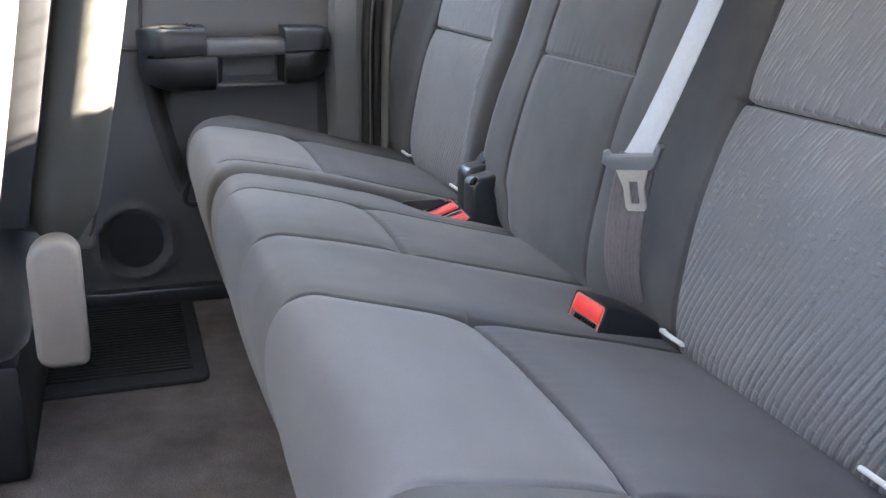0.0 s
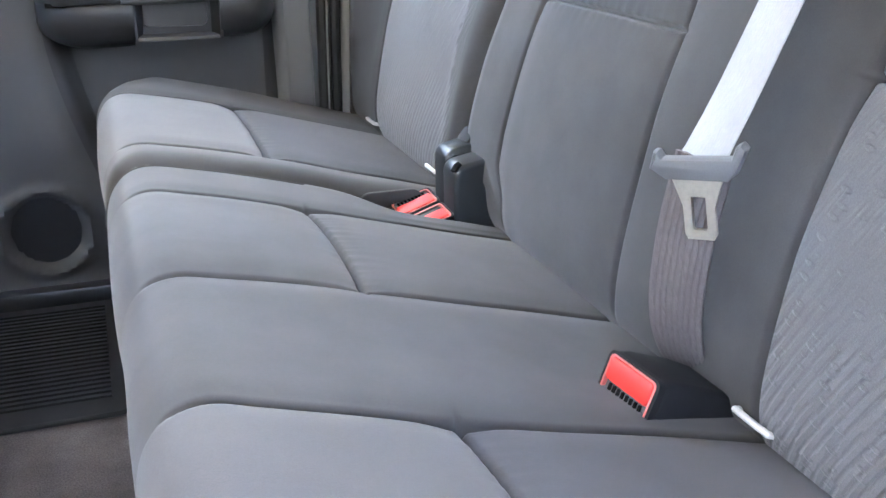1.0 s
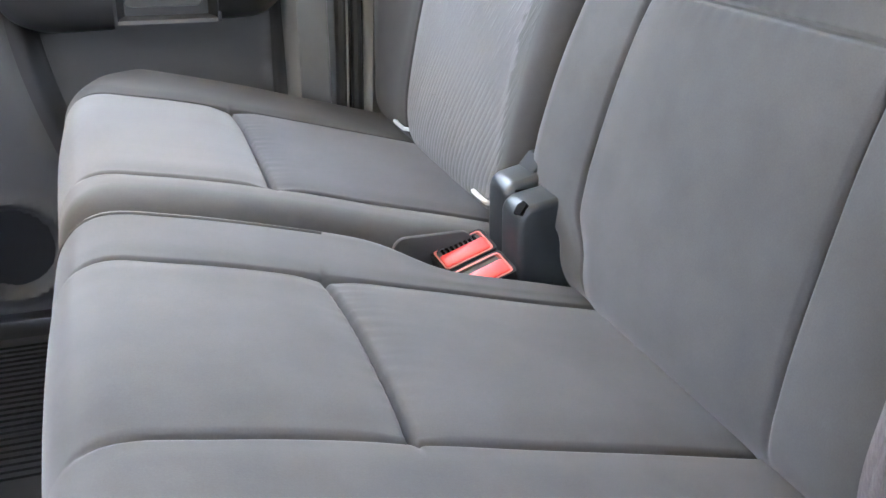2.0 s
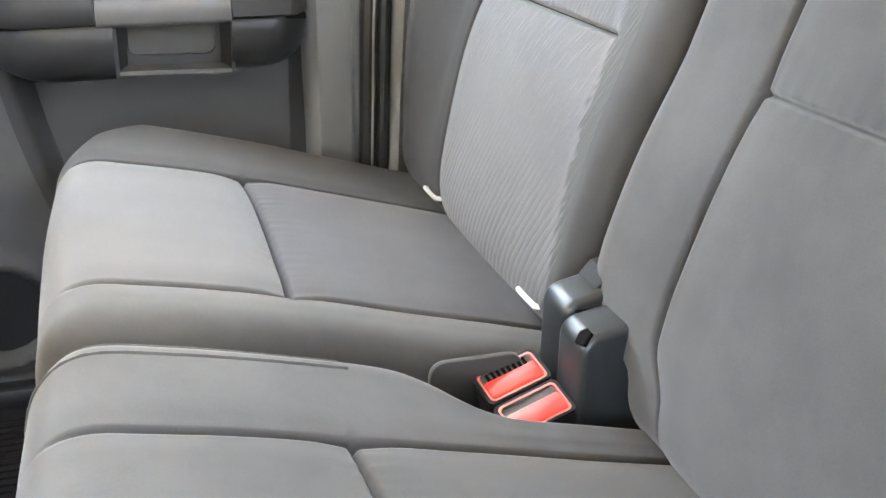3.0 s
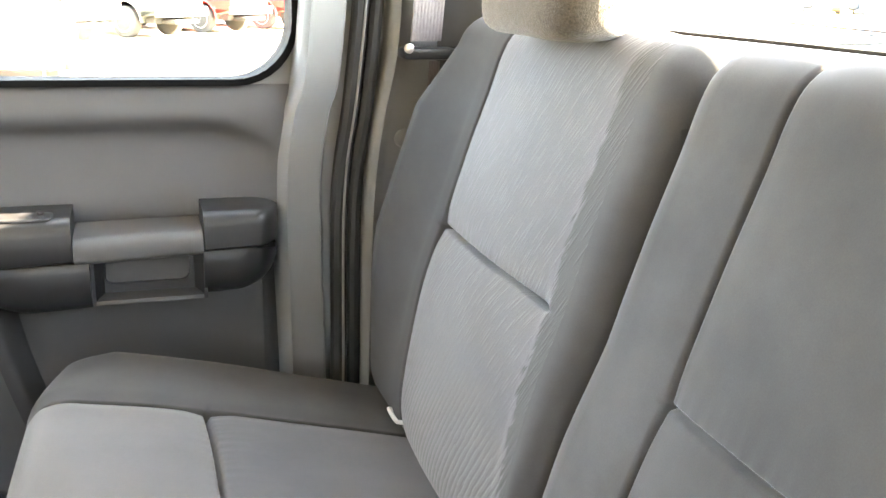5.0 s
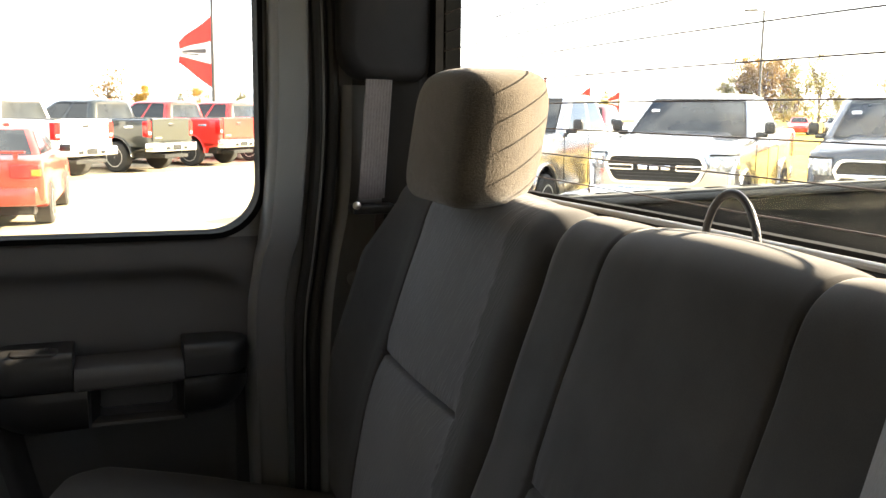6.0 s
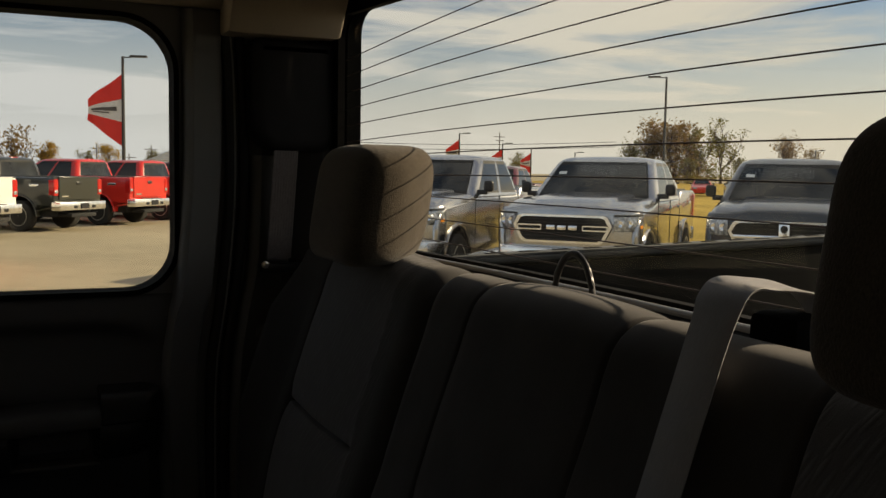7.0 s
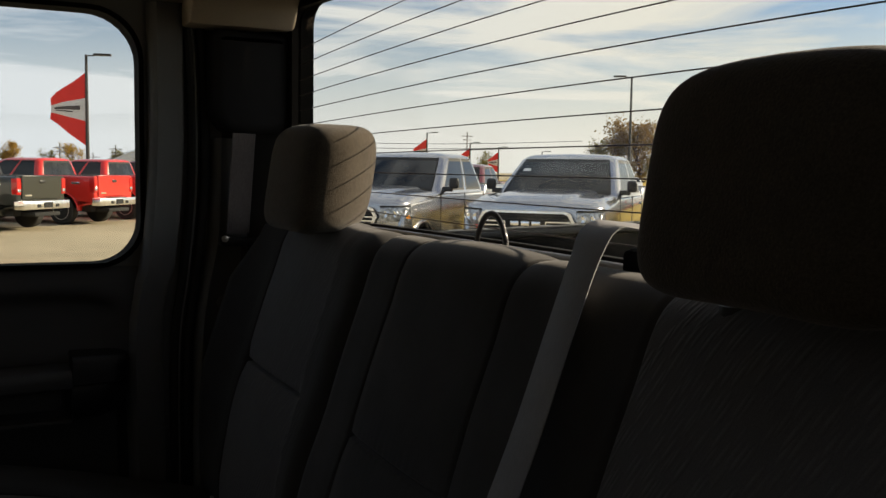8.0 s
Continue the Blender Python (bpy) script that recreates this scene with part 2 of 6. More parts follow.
def place_empty(name, place):
    ob = new(name)
    ob.empty_display_size = 0.05
    ob.matrix_basis = place if isinstance(place, Matrix) else Matrix.Translation(place)
    return ob


def structure(name, bm, mat, label, category, smooth=35):
    return tagged(link_mesh(name, bm, mat, smooth), label, category, "", "structure")


def box(bm, x0, x1, y0, y1, z0, z1, bevel=0.0, seg=2):
    made = bmesh.ops.create_cube(bm, size=1.0)["verts"]
    for v in made:
        v.co = Vector(((x0 + x1) / 2 + v.co.x * (x1 - x0), (y0 + y1) / 2 + v.co.y * (y1 - y0), (z0 + z1) / 2 + v.co.z * (z1 - z0)))
    if bevel:
        edges = {e for v in made for e in v.link_edges}
        bmesh.ops.bevel(bm, geom=list(edges), offset=bevel, segments=seg, profile=0.5, affect="EDGES")
    return bm


def boxed(*a, **k):
    return box(bmesh.new(), *a, **k)


def outline_prism(points, axis, a, b, bevel=0.0, seg=2, bm=None):
    """A closed outline in a plane across the axis, pushed from a to b."""
    bm = bm or bmesh.new()
    place = {"x": lambda p, d: (d, p[0], p[1]), "y": lambda p, d: (p[0], d, p[1]), "z": lambda p, d: (p[0], p[1], d)}[axis]
    lo = [bm.verts.new(place(p, a)) for p in points]
    hi = [bm.verts.new(place(p, b)) for p in points]
    n = len(points)
    faces = [bm.faces.new(lo), bm.faces.new(hi[::-1])]
    for k in range(n):
        faces.append(bm.faces.new((lo[k], hi[k], hi[(k + 1) % n], lo[(k + 1) % n])))
    bmesh.ops.recalc_face_normals(bm, faces=faces)
    if bevel:
        rim = list({e for f in faces[:2] for e in f.edges})
        bmesh.ops.bevel(bm, geom=rim, offset=bevel, segments=seg, profile=0.5, affect="EDGES")
    return bm


def rounded(x0, x1, y0, y1, r, n=6):
    """The outline of a rectangle with round corners; r: one radius or four, from the corner (x1, y0) counterclockwise."""
    rs = r if isinstance(r, (tuple, list)) else (r,) * 4
    out = []
    for (cx, cy, sx, sy, start), q in zip(((x1, y0, -1, 1, -90), (x1, y1, -1, -1, 0), (x0, y1, 1, -1, 90), (x0, y0, 1, 1, 180)), rs):
        for k in range(n + 1):
            a = radians(start + 90 * k / n)
            out.append((cx + sx * q + q * math.cos(a), cy + sy * q + q * math.sin(a)))
    return out


def panel_slab(points, z0, z1):
    return outline_prism(points, "z", z0, z1)


def ring_plate(outer, inner, axis, a, b, bm=None):
    """A plate between two outlines of the same number of points."""
    bm = bm or bmesh.new()
    place = {"x": lambda p, d: (d, p[0], p[1]), "y": lambda p, d: (p[0], d, p[1]), "z": lambda p, d: (p[0], p[1], d)}[axis]
    rows = [[bm.verts.new(place(p, d)) for p in line] for line, d in ((outer, a), (outer, b), (inner, b), (inner, a))]
    n = len(outer)
    for r in range(4):
        p, q = rows[r], rows[(r + 1) % 4]
        for k in range(n):
            bm.faces.new((p[k], p[(k + 1) % n], q[(k + 1) % n], q[k]))
    bmesh.ops.recalc_face_normals(bm, faces=bm.faces[:])
    return bm


def tube(points, radius, n=8, bm=None, closed=False, flat=1.0):
    """A round rod along the points."""
    bm = bm or bmesh.new()
    pts = [Vector(p) for p in points]
    rings = []
    up = Vector((0.13, 0.31, 0.94))
    for k, p in enumerate(pts):
        if closed:
            d = pts[(k + 1) % len(pts)] - pts[k - 1]
        else:
            d = pts[min(k + 1, len(pts) - 1)] - pts[max(k - 1, 0)]
        d.normalize()
        u = d.cross(up).normalized()
        w = d.cross(u)
        r = radius[k] if isinstance(radius, (list, tuple)) else radius
        rings.append([bm.verts.new(p + r * (math.cos(2 * math.pi * i / n) * u + flat * math.sin(2 * math.pi * i / n) * w)) for i in range(n)])
    count = len(rings)
    for k in range(count if closed else count - 1):
        p, q = rings[k], rings[(k + 1) % count]
        for i in range(n):
            bm.faces.new((p[i], p[(i + 1) % n], q[(i + 1) % n], q[i]))
    if not closed:
        bm.faces.new(rings[0][::-1])
        bm.faces.new(rings[-1])
    bmesh.ops.recalc_face_normals(bm, faces=bm.faces[:])
    return bm


def smooth_line(points, n=24):
    """A soft curve through the points (Catmull-Rom)."""
    p = [Vector(q) for q in points]
    p = [2 * p[0] - p[1], *p, 2 * p[-1] - p[-2]]
    out = []
    for k in range(1, len(p) - 2):
        for i in range(n):
            t = i / n
            a, b, c, d = p[k - 1], p[k], p[k + 1], p[k + 2]
            out.append(0.5 * ((2 * b) + (c - a) * t + (2 * a - 5 * b + 4 * c - d) * t * t + (3 * b - a - 3 * c + d) * t ** 3))
    out.append(p[-2])
    return out


def ribbon(points, widths_dir, width, thick, bm=None):
    """A flat band along the points; widths_dir gives the way across it."""
    bm = bm or bmesh.new()
    rows = []
    pts = [Vector(p) for p in points]
    for k, p in enumerate(pts):
        d = (pts[min(k + 1, len(pts) - 1)] - pts[max(k - 1, 0)]).normalized()
        w = Vector(widths_dir(k / (len(pts) - 1)))
        w = (w - d * w.dot(d)).normalized()
        nrm = d.cross(w)
        rows.append([bm.verts.new(p + w * a * width / 2 + nrm * b * thick / 2) for a, b in ((-1, -0.3), (-0.94, 1), (0.94, 1), (1, -0.3), (0.94, -1), (-0.94, -1))])
    for p, q in zip(rows, rows[1:]):
        for i in range(6):
            bm.faces.new((p[i], p[(i + 1) % 6], q[(i + 1) % 6], q[i]))
    bm.faces.new(rows[0][::-1])
    bm.faces.new(rows[-1])
    bmesh.ops.recalc_face_normals(bm, faces=bm.faces[:])
    return bm


def upright_strip(section, levels, y):
    """A moulding: a cross section in x and y carried up through levels of (z, x)."""
    bm = bmesh.new()
    path = smooth_line([(x, 0, z) for z, x in levels], 8)
    rows = [[bm.verts.new((p.x + dx, y + dy, p.z)) for dx, dy in section] for p in path]
    for p, q in zip(rows, rows[1:]):
        for i in range(len(section) - 1):
            bm.faces.new((p[i], p[i + 1], q[i + 1], q[i]))
    bm.faces.new(rows[0])
    bm.faces.new(rows[-1][::-1])
    bmesh.ops.recalc_face_normals(bm, faces=bm.faces[:])
    return bm


def ribbed_band(points, across, width, thick, ribs=9):
    """A woven strap with lengthwise ribs."""
    bm = bmesh.new()
    pts = [Vector(p) for p in points]
    count = ribs * 4
    rows = []
    for k, p in enumerate(pts):
        d = (pts[min(k + 1, len(pts) - 1)] - pts[max(k - 1, 0)]).normalized()
        w = Vector(across)
        w = (w - d * w.dot(d)).normalized()
        nrm = d.cross(w)
        face = [(2 * i / count - 1, thick * (0.5 + 0.5 * abs(math.sin(math.pi * ribs * i / count)))) for i in range(count + 1)]
        ring = [p + w * a * width / 2 + nrm * h for a, h in face] + [p + w * a * width / 2 - nrm * h for a, h in face[::-1]]
        rows.append([bm.verts.new(v) for v in ring])
    n = len(rows[0])
    for p, q in zip(rows, rows[1:]):
        for i in range(n):
            bm.faces.new((p[i], p[(i + 1) % n], q[(i + 1) % n], q[i]))
    bm.faces.new(rows[0][::-1])
    bm.faces.new(rows[-1])
    bmesh.ops.recalc_face_normals(bm, faces=bm.faces[:])
    return bm


def lathe(profile, n=24, axis="y", bm=None, centre=(0, 0, 0)):
    """Turned about an axis: profile of (distance along the axis, radius)."""
    bm = bm or bmesh.new()
    c = Vector(centre)
    rows = []
    for d, r in profile:
        ring = []
        for k in range(n):
            a = 2 * math.pi * k / n
            u, w = r * math.cos(a), r * math.sin(a)
            ring.append(bm.verts.new(c + Vector({"y": (u, d, w), "x": (d, u, w), "z": (u, w, d)}[axis])))
        rows.append(ring)
    for p, q in zip(rows, rows[1:]):
        for i in range(n):
            bm.faces.new((p[i], p[(i + 1) % n], q[(i + 1) % n], q[i]))
    bm.faces.new(rows[0])
    bm.faces.new(rows[-1][::-1])
    bmesh.ops.recalc_face_normals(bm, faces=bm.faces[:])
    return bm


# ---------------------------------------------------------------- rear bench
def dense(lo, hi, marks, step=0.009):
    """Places from lo to hi, packed round the marks."""
    v = list(np.arange(lo, hi, step)) + [hi]
    for m in marks:
        v += [m + d for d in (-0.009, -0.006, -0.004, -0.0025, -0.0012, 0, 0.0012, 0.0025, 0.004, 0.006, 0.009)]
    v = sorted(q for q in v if lo <= q <= hi)
    out = [v[0]]
    for q in v[1:]:
        if q - out[-1] > 0.0007:
            out.append(q)
    return np.array(out)


def cushion_sheet(profile, y0, y1, seams, cross, key, round_r, skirt, warp, swell, wing=None, step=0.009):
    """A padded surface: an outline in x and z carried from y0 to y1, with rounded ends and sewn seams.
    seams: y of the lengthwise seams with their depth; cross: (place along the outline, from y, to y, depth).
    key: the outline's coordinate (0 x, 2 z) that cross refers to. Returns the grid, and rows and columns."""
    line = np.array([tuple(p) for p in smooth_line([(p[0], 0, p[1]) for p in profile], 16)])
    seg = np.r_[0, np.cumsum(np.linalg.norm(np.diff(line, axis=0), axis=1))]
    marks = []
    for c in cross:
        k = np.argmin(np.abs(line[:, key] - c[0]) + (0 if key == 2 else 100 * (line[:, 2] < 0.36)))
        marks.append(seg[k])
    s = dense(0, seg[-1], marks, 0.0065)
    px, pz = np.interp(s, seg, line[:, 0]), np.interp(s, seg, line[:, 2])
    tx, tz = np.gradient(px, s), np.gradient(pz, s)
    ln = np.hypot(tx, tz)
    nx, nz = -tz / ln, tx / ln
    core = dense(y0 + round_r, y1 - round_r, [q[0] for q in seams] + [v for c in cross for v in c[1:3]], 0.0045)
    cols = []
    for d in np.linspace(skirt, round_r, 4)[:-1]:
        cols.append((y0, d))
    for a in np.linspace(90, 0, 8)[:-1]:
        cols.append((y0 + round_r - round_r * math.sin(radians(a)), round_r * (1 - math.cos(radians(a)))))
    cols += [(y, 0.0) for y in core]
    for a in np.linspace(0, 90, 8)[1:]:
        cols.append((y1 - round_r + round_r * math.sin(radians(a)), round_r * (1 - math.cos(radians(a)))))
    for d in np.linspace(round_r, skirt, 4)[1:]:
        cols.append((y1, d))
    y = np.array([c[0] for c in cols])
    inset = np.array([c[1] for c in cols])
    grid = np.zeros((len(s), len(y), 3))
    for r in range(len(s)):
        d = inset.copy()
        for sy, depth, start in seams:
            fade = np.clip((s[r] - start) / 0.05, 0, 1)
            d = d + fade * (depth * 1.9 * np.exp(-((y - sy) / 0.0022) ** 2) + depth * 0.5 * np.exp(-((y - sy) / 0.016) ** 2))
        for (c, a, b, depth), m in zip(cross, marks):
            inside = 1 / (1 + np.exp(-(y - a) / 0.003)) * 1 / (1 + np.exp((y - b) / 0.003))
            off = s[r] - m
            gather = np.exp(-abs(off) / (0.014 if off > 0 else 0.006)) * np.clip(abs(off) / 0.002, 0, 1)
            d = d + inside * 0.0007 * gather * np.sin(2 * np.pi * (y + 0.15 * off) / 0.0135 + 1.3 * np.sin(y * 90))
            d = d + inside * (depth * 1.6 * np.exp(-((s[r] - m) / 0.0022) ** 2) + depth * 0.55 * np.exp(-((s[r] - m) / 0.018) ** 2))
        d = d - swell(px[r], pz[r], y)
        if wing is not None:
            d = d - wing(pz[r], y)
        wob = np.array([noise.noise((px[r] * 9, v * 9, pz[r] * 9)) for v in y[::6]])
        d = d - 0.0016 * np.interp(np.arange(len(y)), np.arange(0, len(y), 6), wob)
        grid[r, :, 0], grid[r, :, 2] = px[r] + nx[r] * -d, pz[r] + nz[r] * -d
        grid[r, :, 1] = warp(px[r], pz[r], y)
    return grid, s, y, marks


def sheet_parts(grid, region, names, parent):
    """The faces of a grid, split by region into parts: names gives (name, material, label) for each region's number."""
    nr, nc = grid.shape[:2]
    for number, (name, mat, label) in names.items():
        rr, cc = np.nonzero(region == number)
        if not len(rr):
            continue
        quads = np.stack([rr * nc + cc, rr * nc + cc + 1, (rr + 1) * nc + cc + 1, (rr + 1) * nc + cc], 1)
        used, back = np.unique(quads, return_inverse=True)
        me = bpy.data.meshes.new(name)
        me.from_pydata([tuple(p) for p in grid.reshape(-1, 3)[used]], [], [tuple(int(v) for v in q) for q in back.reshape(-1, 4)])
        me.shade_smooth()
        me.materials.append(mat)
        ob = new(name, me)
        ob.parent = parent
        if label:
            tagged(ob, label)


def cushion_outline(crest):
    """Side outline of a cushion; crest: how far its front edge stands up."""
    return [(x, z + crest * math.exp(-((x + 0.365) / 0.075) ** 2) * (z > 0.33)) for x, z in CUSHION]


CUSHION = [(-0.32, 0.10), (-0.352, 0.17), (-0.380, 0.26), (-0.402, 0.335), (-0.407, 0.385), (-0.397, 0.423), (-0.369, 0.441), (-0.315, 0.437), (-0.225, 0.421), (-0.13, 0.395), (-0.05, 0.374), (0.03, 0.352), (0.10, 0.335)]
BACKREST = [(0.09, 0.325), (0.03, 0.34), (0.004, 0.362), (-0.004, 0.40), (0.002, 0.46), (0.018, 0.54), (0.040, 0.613), (0.068, 0.70), (0.090, 0.762), (0.102, 0.799), (0.114, 0.821), (0.134, 0.834), (0.160, 0.835), (0.187, 0.824), (0.204, 0.795), (0.208, 0.74)]


def seam_cords(grid, s, y, seams, cross, marks, last, parent):
    """Dark sewn lines lying in the grooves of a padded surface; their black also paints the grooves' shade."""
    for sy, depth, start in seams:
        col = int(np.argmin(np.abs(y - sy)))
        line = [Vector(p) for p in grid[(s > start + 0.03) & (s < last), col]]
        part("seam", tube(line[::2], 0.0011, 5), SEAM, parent, "thin dark seam")
    for (c, a, b, depth), m in zip(cross, marks):
        if depth < 0.006:
            continue
        row = int(np.argmin(np.abs(s - m)))
        line = [Vector(p) for p in grid[row, (y > a - 0.001) & (y < b + 0.001)]]
        # thicker cord paints in the deep shade of a cross seam
        part("seam", tube(line[::2], 0.0010 + 0.06 * depth, 5), SEAM, parent, "thin dark seam")


def seat_section(name, label, y0, y1, inserts, back_y0, back_y1):
    """One folding part of the bench: cushion, backrest, and the headrest of its outer place."""
    seat = thing(name, (0, 0, 0), label, "seat", "rear bench sections")
    # cushion
    cush = place_empty("seat_cushion", (0, 0, 0))
    cush.parent = seat
    seams, cross = [], []
    for a, b, kind in inserts:
        deep = 0.0055 if kind == "insert" else 0.0045
        seams += [(a, deep, 0.36), (b, deep, 0.36)]
        cross.append((-0.222, a, b, 0.0105 if kind == "insert" else 0.0075))

    def notch(x, z, v):
        """The wide section steps back beside the buckles."""
        if y1 > 0.5:
            return v
        back_off = 0.072 / (1 + np.exp(-(x + 0.135) / 0.012))
        flare = 0.018 * np.exp(-((v + 0.304) / 0.08) ** 2) * min(1.0, max(0.0, (-0.24 - x) / 0.12))
        return v - back_off * np.clip((v - 0.13) / (y1 - 0.13), 0, 1) + flare

    def puff(x, z, y):
        out = np.zeros_like(y)
        for a, b, kind in inserts:
            u = np.clip((y - a) / (b - a), 0, 1)
            out += 0.006 * np.sin(np.pi * u) * np.clip((x + 0.43) / 0.05, 0, 1)
        # the outer front corner falls away
        fall = np.clip((np.abs(y) - 0.64) / 0.125, 0, 1) ** 1.4 * np.clip((-0.315 - x) / 0.085, 0, 1)
        return out - 0.034 * fall

    grid, s, y, marks = cushion_sheet(cushion_outline(0.005 if y1 > 0.5 else 0.010), y0, y1, seams, cross, 0, 0.035, 0.14, notch, puff)
    region = np.zeros((len(s) - 1, len(y) - 1), int)
    ym, sm = (y[1:] + y[:-1]) / 2, (s[1:] + s[:-1]) / 2
    names = {0: ("bolster", CLOTH, ""), 9: ("bolster", BOLSTER, "dark charcoal outer bolster")}
    outermost = inserts[0]
    region[:, (ym > outermost[1]) if outermost[0] > 0 else (ym < outermost[0])] = 9
    for k, (a, b, kind) in enumerate(inserts):
        if kind == "insert":
            cols = (ym > a) & (ym < b)
            region[np.ix_(sm < marks[k], cols)] = 2 * k + 1
            region[np.ix_(sm >= marks[k], cols)] = 2 * k + 2
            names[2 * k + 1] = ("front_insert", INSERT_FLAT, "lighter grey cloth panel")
            names[2 * k + 2] = ("rear_insert", INSERT_REAR, "grey cloth panel with its nap brushed back")
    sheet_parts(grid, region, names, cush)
    seam_cords(grid, s, y, seams, cross, marks, s[-1] - 0.08, cush)
    if y1 < 0.5:
        col = int(np.argmin(np.abs(y - (y1 - 0.012))))
        for shift in (0, 3):
            line = [Vector(p) for p in grid[(s > 0.30) & (s < 0.56), col - shift]]
            part("piping", tube(line[::2], 0.0016, 6), CLOTH, cush, "sewn edge piping")
    if y1 > 0.5:
        part("side_flap", outline_prism(rounded(-0.131, -0.055, 0.300, 0.386, 0.012, 5), "y", 0.2365, 0.2425, 0.0015, 2), CLOTH, cush, "small sewn cloth flap")
    part("cushion_base", boxed(-0.32, 0.06, y0 + 0.04, y1 - 0.04, 0.056, 0.30, bevel=0.01), DARK, seat)
    # backrest
    back = place_empty("backrest", (0, 0, 0))
    back.parent = seat
    seams, cross = [], []
    for a, b, kind in inserts:
        k = 1.0 if kind == "insert" else 1.15
        deep = 0.0045
        if kind == "insert":
            seams.append((a if a < 0 else b, deep, 0.06))
            if a < 0:
                seams.append((b, deep, 0.06))
        else:
            seams += [(a * k, deep, 0.10), (b * k, deep, 0.10)]
        cross.append((0.613, a * k, b * k, 0.010 if kind == "insert" else 0.0045))

    def taper(x, z, v):
        """Inner edges of the outer inserts lean outwards towards the top."""
        lift = np.clip((z - 0.5) / 0.33, 0, 1)
        near = np.exp(-((np.abs(v) - 0.33) / 0.07) ** 2)
        low = np.clip((0.438 - z) / 0.042, 0, 1)
        low = low * low * (3 - 2 * low)
        if y1 > 0.5:
            gap = 0.010 * low * np.clip((0.33 - v) / 0.09, 0, 1)
        else:
            gap = -0.078 * low * np.clip((v - 0.10) / 0.13, 0, 1)
        gap = gap + 0.020 * np.clip((0.62 - z) / 0.15, 0, 1) * np.clip((v - 0.05) / 0.12, 0, 1) * np.clip((0.36 - v) / 0.10, 0, 1)
        return v + np.sign(v) * 0.02 * lift * near + gap

    def belly(x, z, v):
        out = np.zeros_like(v)
        for a, b, kind in inserts:
            k = 1.0 if kind == "insert" else 1.15
            u = np.clip((v - a * k) / (b * k - a * k), 0, 1)
            out += 0.006 * np.sin(np.pi * u)
        return out

    def wing(z, v):
        rise = np.clip((z - 0.42) / 0.15, 0, 1) * np.clip((0.80 - z) / 0.08, 0, 1)
        return 0.026 * rise * np.clip((np.abs(v) - 0.635) / 0.09, 0, 1) ** 1.3

    grid, s, y, marks = cushion_sheet(BACKREST, back_y0, back_y1, seams, cross, 2, 0.03, 0.10, taper, belly, wing)
    region = np.zeros((len(s) - 1, len(y) - 1), int)
    ym, sm = (y[1:] + y[:-1]) / 2, (s[1:] + s[:-1]) / 2
    names = {0: ("bolster", CLOTH, ""), 9: ("bolster", BOLSTER, "dark charcoal outer bolster")}
    top = s[-1] - 0.13
    region[np.ix_(sm < top, np.abs(ym) > 0.606)] = 9
    for k, (a, b, kind) in enumerate(inserts):
        if kind == "insert":
            cols = (ym > 0.285) & (ym < b) if a > 0 else (ym > a) & (ym < b)
            weave = INSERT if a > 0 else INSERT_SEWN
            region[np.ix_(sm < marks[k], cols)] = 2 * k + 1
            region[np.ix_((sm >= marks[k]) & (sm < top), cols)] = 2 * k + 2
            names[2 * k + 1] = ("lower_insert", weave, "lighter grey patterned cloth panel")
            names[2 * k + 2] = ("upper_insert", weave, "lighter grey patterned cloth panel")
    sheet_parts(grid, region, names, back)
    seam_cords(grid, s, y, seams, cross, marks, top, back)
    part("back_shell", boxed(0.15, 0.205, back_y0 + 0.02, back_y1 - 0.02, 0.34, 0.80, bevel=0.01), BLACK, back)
    return seat


def headrest(parent, yc, xc, zc, h=0.079):
    """A rounded cloth block on two posts, with stitched cross seams on its inner side."""
    rest = place_empty("headrest", (xc, yc, zc))
    rest.parent = parent
    bm = bmesh.new()
    w, d = 0.108, 0.056
    n, m = 40, 56
    rows = []
    for i in range(n + 1):
        f = -math.pi / 2 + math.pi * i / n
        ring = []
        for k in range(m):
            a = 2 * math.pi * k / m
            e1, e2 = 0.40, 0.40
            cf, sf = math.cos(f), math.sin(f)
            sg = lambda v, e: math.copysign(abs(v) ** e, v)
            x = d * sg(cf, e1) * sg(math.cos(a), e2)
            if math.cos(a) > 0:
                x = (d + 0.028) * sg(cf, e1) * sg(math.cos(a), 0.85)
            yv = w * sg(cf, e1) * sg(math.sin(a), e2 if math.cos(a) <= 0 else 0.8)
            yv *= 1 - 0.40 * min(1.0, max(0.0, (x + 0.012) / 0.096))
            if math.cos(a) > 0:
                e1 = 0.40 + 0.18 * math.cos(a)
            z = h * sg(sf, e1)
            x += 0.012 * (z / h) - 0.008 * math.cos(yv / w * 1.4)
            z += 0.006 * math.cos(yv / w * 1.5)
            ring.append(bm.verts.new((x, yv, z)))
        rows.append(ring)
    for p, q in zip(rows, rows[1:]):
        for i in range(m):
            bm.faces.new((p[i], p[(i + 1) % m], q[(i + 1) % m], q[i]))
    bmesh.ops.remove_doubles(bm, verts=bm.verts[:], dist=0.0002)
    bmesh.ops.recalc_face_normals(bm, faces=bm.faces[:])
    part("cover", bm, HEAD_CLOTH, rest)
    for side in (-1, 1):
        part("post", tube([(0.01, side * 0.07, -0.14), (0.012, side * 0.07, -0.06)], 0.006, 10), STEEL, rest, "steel headrest post")
        part("sleeve", lathe([(-0.092, 0.013), (-0.079, 0.013), (-0.077, 0.009)], 14, "z", centre=(0.011, side * 0.07, 0)), DARK, rest)
    return rest


